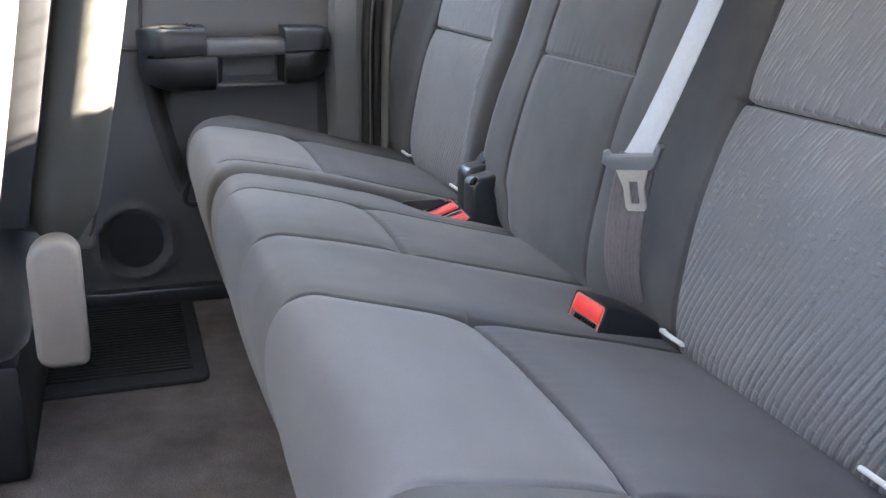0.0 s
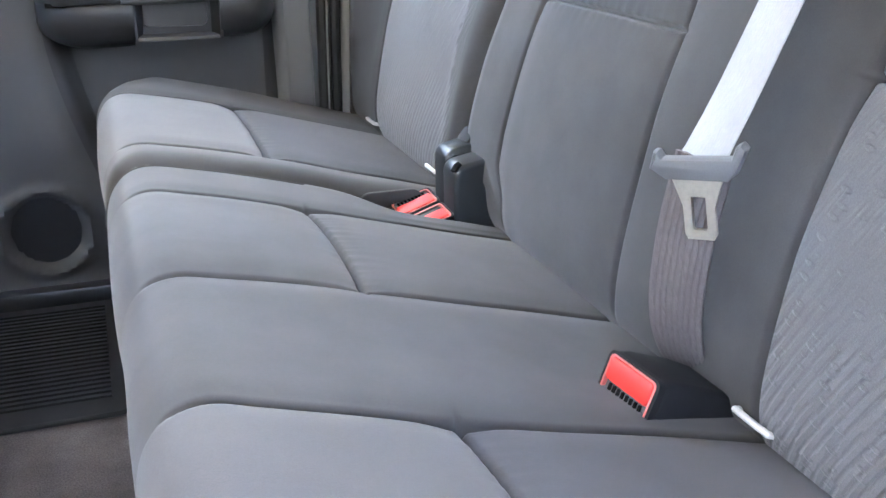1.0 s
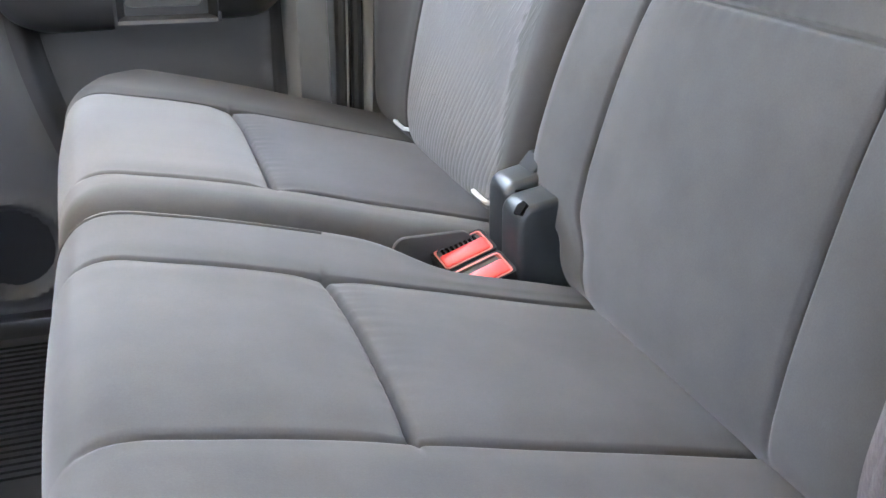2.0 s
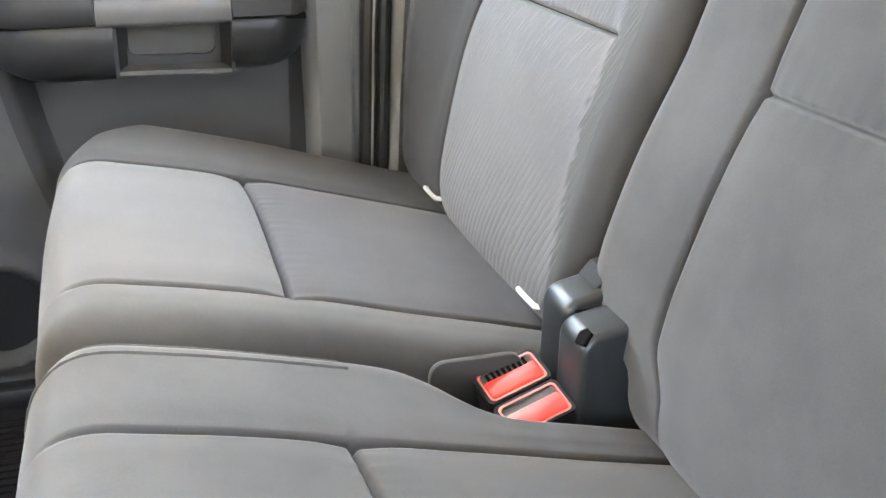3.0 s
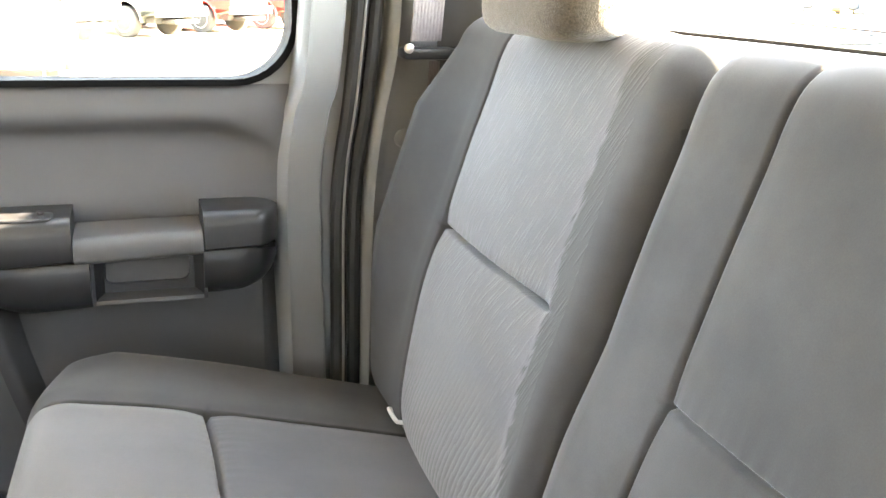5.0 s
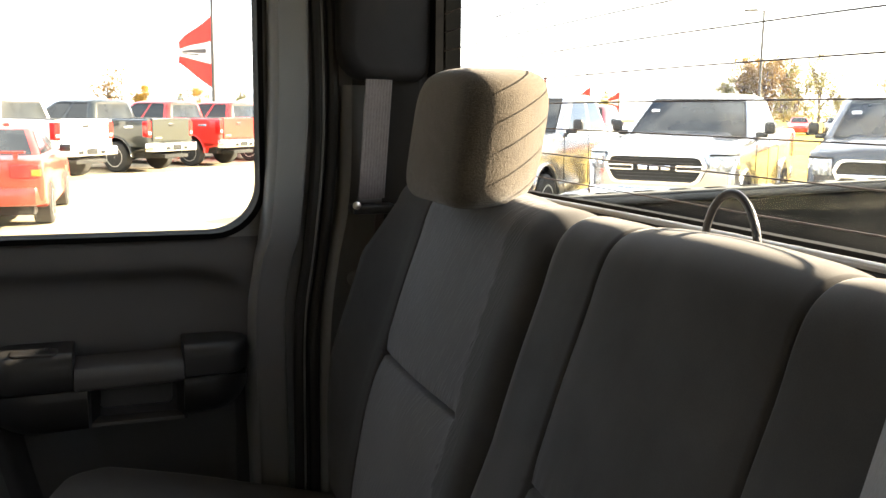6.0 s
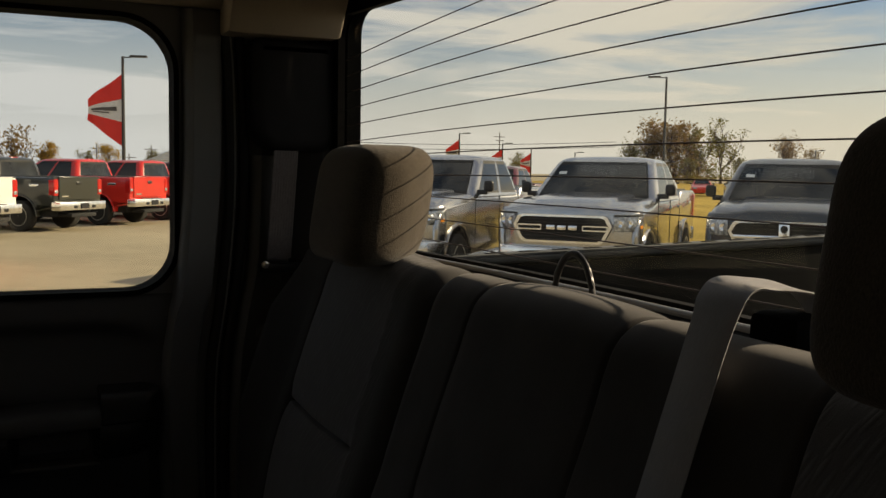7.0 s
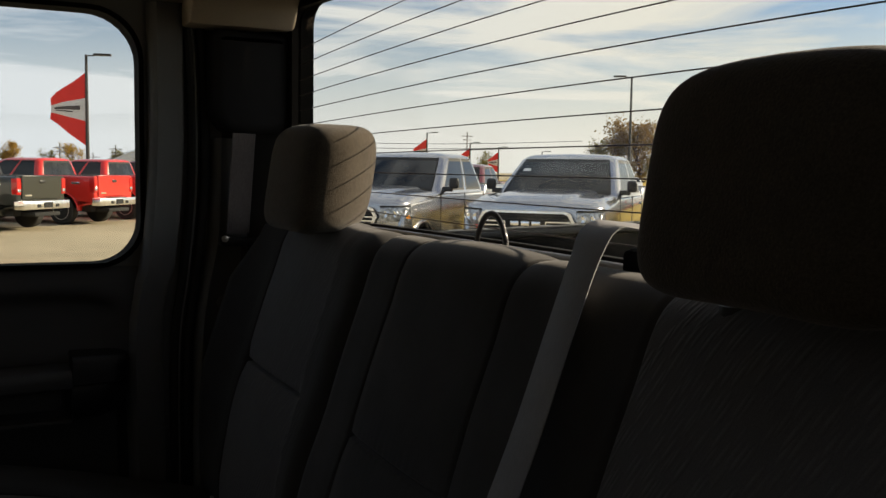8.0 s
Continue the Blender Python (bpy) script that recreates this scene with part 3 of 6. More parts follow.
OUTER_FAR, OUTER_NEAR, MIDDLE = (0.316, 0.606, "insert"), (-0.606, -0.304, "insert"), (-0.098, 0.116, "plain")
seat_forty = seat_section("rear_seat_section", "charcoal cloth folding rear seat with a lighter grey patterned panel", 0.243, 0.772, [OUTER_FAR], 0.245, 0.768)
headrest(seat_forty, 0.458, 0.118, 0.899, 0.078)
seat_sixty = seat_section("rear_seat_section", "wide two-place charcoal cloth folding rear seat section", -0.772, 0.234, [OUTER_NEAR, MIDDLE], -0.768, 0.239)
headrest(seat_sixty, -0.462, 0.112, 0.909, 0.075)


# ---------------------------------------------------------------- cab shell
FLOOR_Z, GROUND_Z, DOOR_Y = 0.05, -0.80, 0.83
structure("floor", boxed(-1.9, 0.30, -0.86, 0.86, FLOOR_Z - 0.06, FLOOR_Z), CARPET, "worn grey-brown cab carpet", "floor", 0)
structure("ceiling", boxed(-1.9, 0.215, -0.80, 0.80, 1.245, 1.29, bevel=0.012), LINER, "beige cloth cab headliner", "ceiling")

# rear wall with its window
WIN_Z0, WIN_Z1, WIN_Y = 0.835, 1.198, 0.76
def glass_x(y):
    return 0.240 - 0.057 * (y / 0.76) ** 2


def rear_window():
    win = thing("window_1", (0, 0, 0), "heated rear cab window with thin defroster wires", "window", kind="structure")
    # curved pane
    bm = bmesh.new()
    ys = np.linspace(-WIN_Y - 0.03, WIN_Y + 0.03, 41)
    rows = [[bm.verts.new((glass_x(y) + d, y, z)) for z, d in ((WIN_Z0 - 0.02, 0), (WIN_Z1 + 0.02, 0), (WIN_Z1 + 0.02, 0.004), (WIN_Z0 - 0.02, 0.004))] for y in ys]
    for p, q in zip(rows, rows[1:]):
        for i in range(4):
            bm.faces.new((p[i], p[(i + 1) % 4], q[(i + 1) % 4], q[i]))
    bm.faces.new(rows[0][::-1])
    bm.faces.new(rows[-1])
    bmesh.ops.recalc_face_normals(bm, faces=bm.faces[:])
    pane = part("pane", bm, GLASS, win, "clear glass pane")
    pane.visible_shadow = False
    # frame, bent like the pane
    out = rounded(-WIN_Y - 0.075, WIN_Y + 0.075, WIN_Z0 - 0.05, WIN_Z1 + 0.05, 0.06, 8)
    inn = rounded(-WIN_Y, WIN_Y, WIN_Z0, WIN_Z1, (0.035, 0.035, 0.035, 0.035), 8)

    def longer(o):
        res = []
        for k in range(len(o)):
            a, b = o[k], o[(k + 1) % len(o)]
            steps = 30 if abs(a[0] - b[0]) > 0.5 else 1
            res += [(a[0] + (b[0] - a[0]) * i / steps, a[1] + (b[1] - a[1]) * i / steps) for i in range(steps)]
        return res

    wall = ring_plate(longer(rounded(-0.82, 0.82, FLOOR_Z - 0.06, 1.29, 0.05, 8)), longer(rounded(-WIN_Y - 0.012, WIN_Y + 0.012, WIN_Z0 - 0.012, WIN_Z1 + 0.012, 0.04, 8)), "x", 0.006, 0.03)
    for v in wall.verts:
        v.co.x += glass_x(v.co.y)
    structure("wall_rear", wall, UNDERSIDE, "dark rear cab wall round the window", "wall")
    bm = ring_plate(longer(out), longer(inn), "x", -0.016, -0.004)
    for v in bm.verts:
        v.co.x += glass_x(v.co.y)
    part("window_frame", bm, FRIT, win, "black window surround")
    # sill trim under a thin ridge, made pale to paint in its lit top edge
    for z, r, mat in ((0.829, 0.0040, WIRE), (0.818, 0.010, MATT), (0.802, 0.013, MATT)):
        part("window_sill", tube([(glass_x(y) - 0.028, y, z) for y in np.linspace(-0.78, 0.78, 31)], r, 10), mat, win, "ribbed dark plastic sill, its lit ridge painted pale")
    # heater wires
    for k in range(11):
        z, fall = 1.177 - 0.033 * k, 0.049 - 0.0062 * k
        part("heater_wire", tube([(glass_x(y) - 0.0018, y, z - fall * (y / 0.76) ** 2) for y in np.linspace(-WIN_Y, WIN_Y, 25)], 0.0008, 5), HEATER, win)
    return win


rear_window()

# far side: rear door with its window, pillar, seals
def far_door():
    door = thing("door_1", (0, 0, 0), "closed rear cab door with moulded grey panel and window", "door", kind="structure")
    x0, x1 = -1.02, -0.062
    wx0, wx1, wz0, wz1 = -0.93, -0.080, 0.745, 1.185
    n = 8
    out = rounded(x0, x1, 0.06, 1.24, (0.02, 0.06, 0.06, 0.02), n)
    inn = rounded(wx0, wx1, wz0, wz1, (0.075, 0.085, 0.06, 0.06), n)
    part("door_shell", ring_plate(out, inn, "y", DOOR_Y + 0.055, DOOR_Y + 0.09), UNDERSIDE, door)
    inn2 = rounded(wx0 + 0.004, wx1 - 0.004, wz0 + 0.004, wz1 - 0.004, (0.072, 0.082, 0.06, 0.06), n)
    out2 = rounded(wx0 - 0.004, wx1 + 0.004, wz0 - 0.004, wz1 + 0.004, (0.078, 0.088, 0.063, 0.063), n)
    out3 = rounded(wx0 - 0.03, wx1 + 0.045, wz0 - 0.012, wz1 + 0.045, (0.06, 0.10, 0.06, 0.06), n)
    part("window_trim", ring_plate(out3, out2, "y", DOOR_Y + 0.012, DOOR_Y + 0.032), TRIM, door, "grey trim round the window")
    part("window_seal", ring_plate(out2, inn2, "y", DOOR_Y + 0.004, DOOR_Y + 0.03), UNDERSIDE, door, "black rubber window seal")
    pane = part("pane", outline_prism(rounded(wx0 - 0.01, wx1 + 0.01, wz0 - 0.01, wz1 + 0.01, 0.07, n), "y", DOOR_Y + 0.05, DOOR_Y + 0.054), GLASS, door)
    pane.visible_shadow = False
    # upper panel: rolls outwards to the window ledge, with a long shallow hollow above the armrest
    bm = bmesh.new()
    xs = np.linspace(x0, x1 - 0.012, 90)
    zs = np.r_[np.linspace(0.06, 0.73, 110), np.linspace(0.733, 0.7455, 8)]

    def depth(x, z):
        d = -0.004
        ledge = max(0.0, (z - 0.69) / 0.072)
        d += 0.030 * ledge ** 2
        hollow = 1 / (1 + math.exp(-(z - 0.625) / 0.022)) * 1 / (1 + math.exp((z - 0.692 + 3.0 * max(0.0, x + 0.21) ** 2) / 0.0045)) * 1 / (1 + math.exp((x + 0.135) / 0.014))
        d += 0.022 * hollow
        edge = -0.468 + 0.50 * max(0.0, 0.50 - z) ** 1.5
        d += 0.006 * math.exp(-((x - edge) / 0.012) ** 2) / (1 + math.exp((z - 0.54) / 0.01)) / (1 + math.exp(-(z - 0.275) / 0.02))
        inside = 1 / (1 + math.exp(-(x - edge - 0.022) / 0.0075)) * 1 / (1 + math.exp((x + 0.108) / 0.006)) * 1 / (1 + math.exp((z - 0.56) / 0.01)) * 1 / (1 + math.exp(-(z - 0.285) / 0.012))
        d += 0.046 * inside
        r = math.hypot(x + 0.505, z - 0.178)
        d -= 0.012 * math.exp(-((r - 0.071) / 0.010) ** 2)
        d += 0.014 / (1 + math.exp((r - 0.0625) / 0.003))
        if z < 0.11:
            d -= 0.02 * ((0.11 - z) / 0.05) ** 2
        return d

    rows = [[bm.verts.new((x, DOOR_Y + depth(x, z), z)) for x in xs] for z in zs]
    for p, q in zip(rows, rows[1:]):
        for i in range(len(xs) - 1):
            bm.faces.new((p[i], p[i + 1], q[i + 1], q[i]))
    part("door_panel", bm, PANEL, door, "moulded grey plastic door panel", 60)
    # darker strips laid over the sloping sides of the well below the armrest
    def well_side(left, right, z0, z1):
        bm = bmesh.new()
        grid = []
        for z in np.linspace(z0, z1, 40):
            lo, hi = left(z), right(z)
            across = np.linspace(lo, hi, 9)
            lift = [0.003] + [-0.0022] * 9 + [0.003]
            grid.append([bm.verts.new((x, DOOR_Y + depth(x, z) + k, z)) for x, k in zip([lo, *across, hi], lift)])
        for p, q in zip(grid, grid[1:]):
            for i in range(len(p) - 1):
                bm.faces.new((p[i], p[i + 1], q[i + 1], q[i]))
        part("well_side", bm, WELL, door, "darker strip on the sloping side of the panel well", 60)

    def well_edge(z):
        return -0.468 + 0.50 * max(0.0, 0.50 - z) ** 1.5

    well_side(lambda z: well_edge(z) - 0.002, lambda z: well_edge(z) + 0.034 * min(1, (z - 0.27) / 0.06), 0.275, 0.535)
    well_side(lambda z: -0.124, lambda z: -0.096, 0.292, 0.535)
    # panel gap line in front of the armrest
    part("panel_gap", tube(smooth_line([(-0.462, DOOR_Y - 0.006, 0.76), (-0.462, DOOR_Y - 0.006, 0.66), (-0.468, DOOR_Y - 0.006, 0.565)], 8), 0.004, 6), BLACK, door)
    part("panel_gap", tube([(-0.47, DOOR_Y - 0.006, 0.556), (-0.72, DOOR_Y - 0.006, 0.556)], 0.0035, 6), BLACK, door)
    # speaker grille
    part("speaker_grille", lathe([(0.012, 0.0635), (0.003, 0.0635), (0.002, 0.061), (0.0065, 0.057), (0.0065, 0.002)], 40, "y", centre=(-0.505, DOOR_Y, 0.178)), BLACK, door, "round black speaker grille")
    # door edge roll
    edge_at = [(0.10, -0.070), (0.36, -0.072), (0.60, -0.076), (0.70, -0.066), (0.76, -0.050), (0.95, -0.036), (1.20, -0.036)]
    part("door_edge", upright_strip([(-0.036, 0.028), (-0.034, 0.002), (-0.028, -0.012), (-0.021, -0.017), (-0.014, -0.012), (0.016, -0.010), (0.024, -0.006), (0.027, 0.004), (0.027, 0.028)], edge_at, DOOR_Y), TRIM, door, smooth=40)
    # armrest
    arm = place_empty("armrest", (0, 0, 0))
    arm.parent = door

    def quarter(cu, cv, ru, rv, a0, a1, n=7):
        return [(cu + ru * math.cos(a), cv + rv * math.sin(a)) for a in np.linspace(a0, a1, n)]

    # cross-sections from wall (0) to room (1): a top moulding rounded above, a lower one rolled under
    half = math.pi / 2
    UPPER = [(0, 0), (0.97, 0), (1, 0.05), (1, 0.45)] + quarter(0.78, 0.62, 0.22, 0.38, 0, half) + [(0.4, 1.0), (0, 1.0)]
    LOWER = [(0, 0), (0.30, 0)] + quarter(0.40, 0.80, 0.60, 0.80, -half, 0, 10) + [(1, 0.95), (0.97, 1), (0, 1)]
    GRIP = [(0, 0)] + quarter(0.85, 0.25, 0.15, 0.25, -half, 0, 5) + quarter(0.80, 0.55, 0.20, 0.45, 0, half, 6) + [(0, 1)]

    def block(a, b, zl, zh, y_in, ends, shape, mat, name, label="", sweep=0.0, climb=(0, 0)):
        """A moulding along the door with rounded or cut ends; sweep lifts its underside towards a rounded end; climb raises its foot and top towards the rear."""
        bm = bmesh.new()
        nseg = 26
        rows = []
        for i in range(nseg + 1):
            x = a + (b - a) * i / nseg
            g = 1.0
            if ends[0]:
                g = min(g, math.sqrt(max(0.0, 1 - max(0, 1 - (x - a) / ends[0]) ** 2)))
            if ends[1]:
                g = min(g, math.sqrt(max(0.0, 1 - max(0, 1 - (b - x) / ends[1]) ** 2)))
            g = max(g, 0.10)
            low = zl + (zh - zl) * sweep * (1 - g)
            high = zh - (0.25 * (zh - zl) * (1 - g) if sweep == 0 else 0)
            k = (x + 0.475) / 0.367
            low, high = low + climb[0] * k, high + climb[1] * k
            rows.append([bm.verts.new((x, DOOR_Y + 0.012 - (DOOR_Y + 0.012 - y_in) * g * u, low + (high - low) * v)) for u, v in shape])
        for p, q in zip(rows, rows[1:]):
            for i in range(len(shape) - 1):
                bm.faces.new((p[i], p[i + 1], q[i + 1], q[i]))
        bm.faces.new(rows[0])
        bm.faces.new(rows[-1])
        bmesh.ops.recalc_face_normals(bm, faces=bm.faces[:])
        return part(name, bm, mat, arm, label, 50)

    block(-0.475, -0.3530, 0.5465, 0.601, 0.748, (0.05, 0), UPPER, DARK, "armrest_front", climb=(0.012, 0))
    block(-0.475, -0.336, 0.476, 0.5452, 0.7495, (0.08, 0), LOWER, DARK, "armrest_lower", sweep=0.6, climb=(0.012, 0.012))
    block(-0.207, -0.108, 0.480, 0.5452, 0.7515, (0, 0.06), LOWER, DARK, "armrest_lower", sweep=0.7, climb=(0.012, 0.012))
    block(-0.2055, -0.108, 0.5465, 0.601, 0.750, (0, 0.035), UPPER, DARK, "armrest_rear", climb=(0.012, 0))
    block(-0.3518, -0.2068, 0.5410, 0.575, 0.7475, (0, 0), GRIP, PANEL, "pull_handle", "grey grip bar", climb=(0.012, 0.006))
    for xa, xb, zc in ((-0.458, -0.344, 0.5478), (-0.206, -0.120, 0.556)):
        part("parting_line", boxed(xa, xb, 0.760, DOOR_Y, zc - 0.003, zc + 0.003), UNDERSIDE, arm)
    # hollow under the grip: a framed back panel over a thin lip
    part("cup_back", boxed(-0.340, -0.204, 0.801, 0.812, 0.491, 0.567), PANEL, arm)
    part("cup_frame", ring_plate(rounded(-0.334, -0.210, 0.497, 0.559, 0.006, 3), rounded(-0.322, -0.222, 0.508, 0.552, 0.010, 3), "y", 0.794, 0.801), DARK, arm)
    part("cup_lip", outline_prism([(0.768, 0.491), (0.806, 0.487), (0.806, 0.498), (0.775, 0.497), (0.769, 0.4955)], "x", -0.336, -0.207, 0.002, 2), PANEL, arm, "grey lower lip of the hollow")
    for x, lean in ((-0.336, 0.012), (-0.207, -0.012)):
        part("cup_side", panel_slab([(x, 0.768), (x + lean, 0.80), (x + lean + 0.004, 0.80), (x + 0.004, 0.768)], 0.491, 0.552), DARK, arm)
    part("latch_lever", outline_prism(rounded(-0.432, -0.372, 0.758, 0.792, 0.008, 4), "z", 0.598, 0.6025, 0.0015), BLACK, arm, "inside door release")
    part("latch_stud", lathe([(0.0, 0.004), (0.003, 0.004), (0.004, 0.002)], 12, "z", centre=(-0.385, 0.775, 0.604)), BLACK, arm)
    # low pocket edge near the cushion
    part("pocket_rim", tube(smooth_line([(-0.340, DOOR_Y - 0.014, 0.315), (-0.380, DOOR_Y - 0.016, 0.31), (-0.400, DOOR_Y - 0.016, 0.285), (-0.400, DOOR_Y - 0.016, 0.255), (-0.345, DOOR_Y - 0.014, 0.25)], 8), 0.006, 8), BLACK, door)
    return door


far_door()


def far_pillar():
    pillar = thing("wall_right", (0, 0, 0), "grey plastic rear pillar with rubber door seals", "wall", kind="structure")
    # body side, from the door to the back corner
    part("body_side", outline_prism(rounded(-0.070, 0.20, -0.01, 1.29, 0.01, 2), "y", DOOR_Y + 0.012, DOOR_Y + 0.088), TRIM, pillar)
    # double seal
    line = [(-0.030, DOOR_Y, 0.06), (-0.028, DOOR_Y, 0.36), (-0.026, DOOR_Y, 0.60), (-0.008, DOOR_Y + 0.002, 0.74), (0.006, DOOR_Y + 0.004, 0.90), (0.004, DOOR_Y + 0.004, 1.10), (-0.01, DOOR_Y, 1.23)]
    part("door_seal", tube(smooth_line(line, 10), 0.011, 10), SEAL, pillar, "black rubber door seal")
    part("door_seal", tube(smooth_line([(x + 0.021, y - 0.002, z) for x, y, z in line], 10), 0.009, 10), SEAL, pillar, "black rubber door seal")
    # thin pale tube puts the glossy rubber's highlight into colour
    part("door_seal", tube(smooth_line([(x + 0.005, y - 0.011, z) for x, y, z in line], 10), 0.0018, 6), TRIM, pillar, "pale tube painted in as the seal's sheen")
    # lower trim roll
    trim_at = [(0.06, 0.022), (0.4, 0.024), (0.6, 0.030), (0.70, 0.042), (0.80, 0.060), (0.97, 0.066)]
    part("lower_trim", upright_strip([(-0.026, 0.03), (-0.024, 0.002), (-0.018, -0.010), (-0.011, -0.014), (-0.004, -0.010), (0.004, -0.004), (0.075, -0.002), (0.075, 0.03)], trim_at, DOOR_Y), TRIM, pillar, smooth=40)
    # upper trim, a broad dark cover round the belt's upper end
    part("upper_trim", outline_prism(rounded(0.030, 0.170, 0.975, 1.158, (0.03, 0.012, 0.012, 0.05), 5), "y", DOOR_Y - 0.058, DOOR_Y + 0.02, 0.02, 4), MATT, pillar, "dark plastic upper pillar cover")
    part("corner_trim", outline_prism([(0.150, 0.785), (0.172, 0.788), (0.172, 0.86), (0.06, 0.86), (0.06, 0.84), (0.10, 0.83)], "z", 0.08, 1.25, 0.004, 1), DARK, pillar)
    part("head_trim", tube([(-1.0, DOOR_Y - 0.01, 1.228), (0.10, DOOR_Y - 0.01, 1.228)], 0.026, 12), LINER, pillar, "beige headliner edge")
    part("head_trim", outline_prism([(0.76, 1.161), (0.86, 1.161), (0.86, 1.25), (0.70, 1.25), (0.72, 1.215)], "x", -0.012, 0.172, 0.006, 2), LINER, pillar, "beige headliner edge")
    part("trim_plug", lathe([(0, 0.013), (-0.0025, 0.013), (-0.004, 0.011)], 20, "y", centre=(0.060, DOOR_Y - 0.004, 0.672)), TRIM, pillar, "round grey trim plug")
    return pillar


far_pillar()
# Unseen wall in place of the open near door; its small hole limits daylight.
near = ring_plate(rounded(-1.03, 0.20, -0.01, 1.29, 0.01, 4), rounded(-0.64, -0.325, 0.555, 0.79, 0.05, 4), "y", -0.92, -0.893)
structure("wall_left", near, TRIM, "unseen grey near wall added to limit the daylight", "wall")
# Unseen cab front and door sides; glazed openings sized to hold daylight down.
front = ring_plate(rounded(-0.92, 0.92, -0.01, 1.29, 0.01, 4), rounded(-0.64, 0.64, 0.88, 1.17, 0.06, 4), "x", -1.96, -1.90)
structure("wall_front", front, DARK, "dark dashboard end of the cab below the windscreen", "wall")
screen = tagged(link_mesh("window_2", outline_prism(rounded(-0.65, 0.65, 0.87, 1.18, 0.06, 4), "x", -1.935, -1.930), GLASS), "clear glass windscreen of the cab", "window", "", "structure")
screen.visible_shadow = False
for y0, y1 in ((DOOR_Y + 0.012, DOOR_Y + 0.09), (-0.92, -0.85)):
    bm = ring_plate(rounded(-1.90, -1.03, -0.01, 1.29, 0.005, 4), rounded(-1.72, -1.18, 0.86, 1.14, 0.05, 4), "y", y0, y1)
    structure("wall_front_door", bm, TRIM, "unseen grey front door side closing the cab", "wall")
    side = tagged(link_mesh("window_3", outline_prism(rounded(-1.73, -1.17, 0.85, 1.15, 0.05, 4), "y", (y0 + y1) / 2, (y0 + y1) / 2 + 0.004), GLASS), "clear side glass of a front door", "window", "", "structure")
    side.visible_shadow = False

# rubber mat with ribs in the far footwell
mat_thing = thing("floor_mat", (0, 0, 0), "black ribbed rubber floor mat on the carpet", "mat")
part("mat_base", outline_prism(rounded(-0.86, -0.405, 0.41, 0.80, 0.02, 5), "z", FLOOR_Z, FLOOR_Z + 0.008, 0.002, 1), RUBBER, mat_thing)
rib = bmesh.new()
for k in range(24):
    y = 0.455 + k * 0.0135
    box(rib, -0.80, -0.43, y, y + 0.006, FLOOR_Z + 0.008, FLOOR_Z + 0.0115)
tagged(part("ribs", rib, RUBBER, mat_thing, "", 0), kind="stuff")
structure("door_sill", outline_prism(rounded(-1.0, 0.0, 0.795, 0.845, 0.01, 3), "z", FLOOR_Z, FLOOR_Z + 0.035, 0.006, 2), BLACK, "black plastic door sill plate", "trim")


# ---------------------------------------------------------------- belts and hardware
def anchor_wire(y):
    a = tagged(link_mesh("child_seat_anchor", tube(smooth_line([(0.03, y - 0.020, 0.369), (-0.001, y - 0.018, 0.374), (-0.006, y - 0.014, 0.376), (-0.006, y + 0.014, 0.376), (-0.001, y + 0.018, 0.374), (0.03, y + 0.020, 0.369)], 6), 0.0026, 8), WIRE),
               "pale steel child seat anchor wire between cushion and backrest", "anchor", "child seat anchors")
    return a


for y in (0.625, 0.345, -0.307, -0.587):
    anchor_wire(y)


def facing(place, out, wide):
    """A pose whose -x looks along out, and whose y runs as near to wide as may be."""
    x = -Vector(out).normalized()
    y = (Vector(wide) - x * x.dot(Vector(wide))).normalized()
    m = Matrix((x, y, x.cross(y))).transposed().to_4x4()
    m.translation = Vector(place)
    return m


def red_buckle(m, label, stalk=0.09, ribs=True):
    b = thing("belt_buckle", m, label, "buckle", "belt buckles")
    wedge = [(0.002, -0.017), (0.002, 0.0155), (0.012, 0.0170), (0.050, 0.0145), (stalk, 0.006), (stalk, -0.013), (0.03, -0.018)]
    part("housing", outline_prism(wedge, "y", -0.0275, 0.0275, 0.005, 3), MATT, b)
    part("surround", ring_plate(rounded(-0.0270, 0.0270, -0.0175, 0.0165, 0.005, 4), rounded(-0.0240, 0.0240, -0.0150, 0.0145, 0.004, 4), "x", -0.0035, 0.003), MATT, b)
    part("rim", ring_plate(rounded(-0.0242, 0.0242, -0.0148, 0.0147, 0.004, 4), rounded(-0.0228, 0.0228, -0.0132, 0.0134, 0.0034, 4), "x", -0.0042, 0.001), ROSE, b, "pale pinkish edge")
    part("button", outline_prism(rounded(-0.0226, 0.0226, -0.0045, 0.0132, 0.003, 4), "x", -0.0052, 0.004, 0.0018, 2), RED, b, "red release button")
    part("slot", boxed(-0.0015, 0.004, -0.0215, 0.0215, -0.0128, -0.0048), COVER, b, "grey tongue slot")
    part("slot_lip", boxed(-0.0040, 0.0, -0.0200, 0.0200, -0.0142, -0.0126, bevel=0.0005), COVER, b)
    for k in range(8 if ribs else 0):
        part("tongue_rib", boxed(-0.0032, -0.0005, -0.0172 + k * 0.0046, -0.0150 + k * 0.0046, -0.0126, -0.0062), UNDERSIDE, b)
    return b


red_buckle(facing((-0.074, -0.261, 0.391), (-1, -0.16, 0.34), (0, 1, 0)), "black belt buckle with a red button on the cushion", 0.10)
red_buckle(facing((-0.068, 0.226, 0.370), (-0.30, -0.25, 1), (1, 0.12, 0.1)), "black belt buckle with a red button beside the seat gap", 0.09)
red_buckle(facing((-0.064, 0.190, 0.363), (-0.30, -0.25, 1), (1, 0.12, 0.1)), "black belt buckle with a red button tucked in the seat gap", 0.09, False)

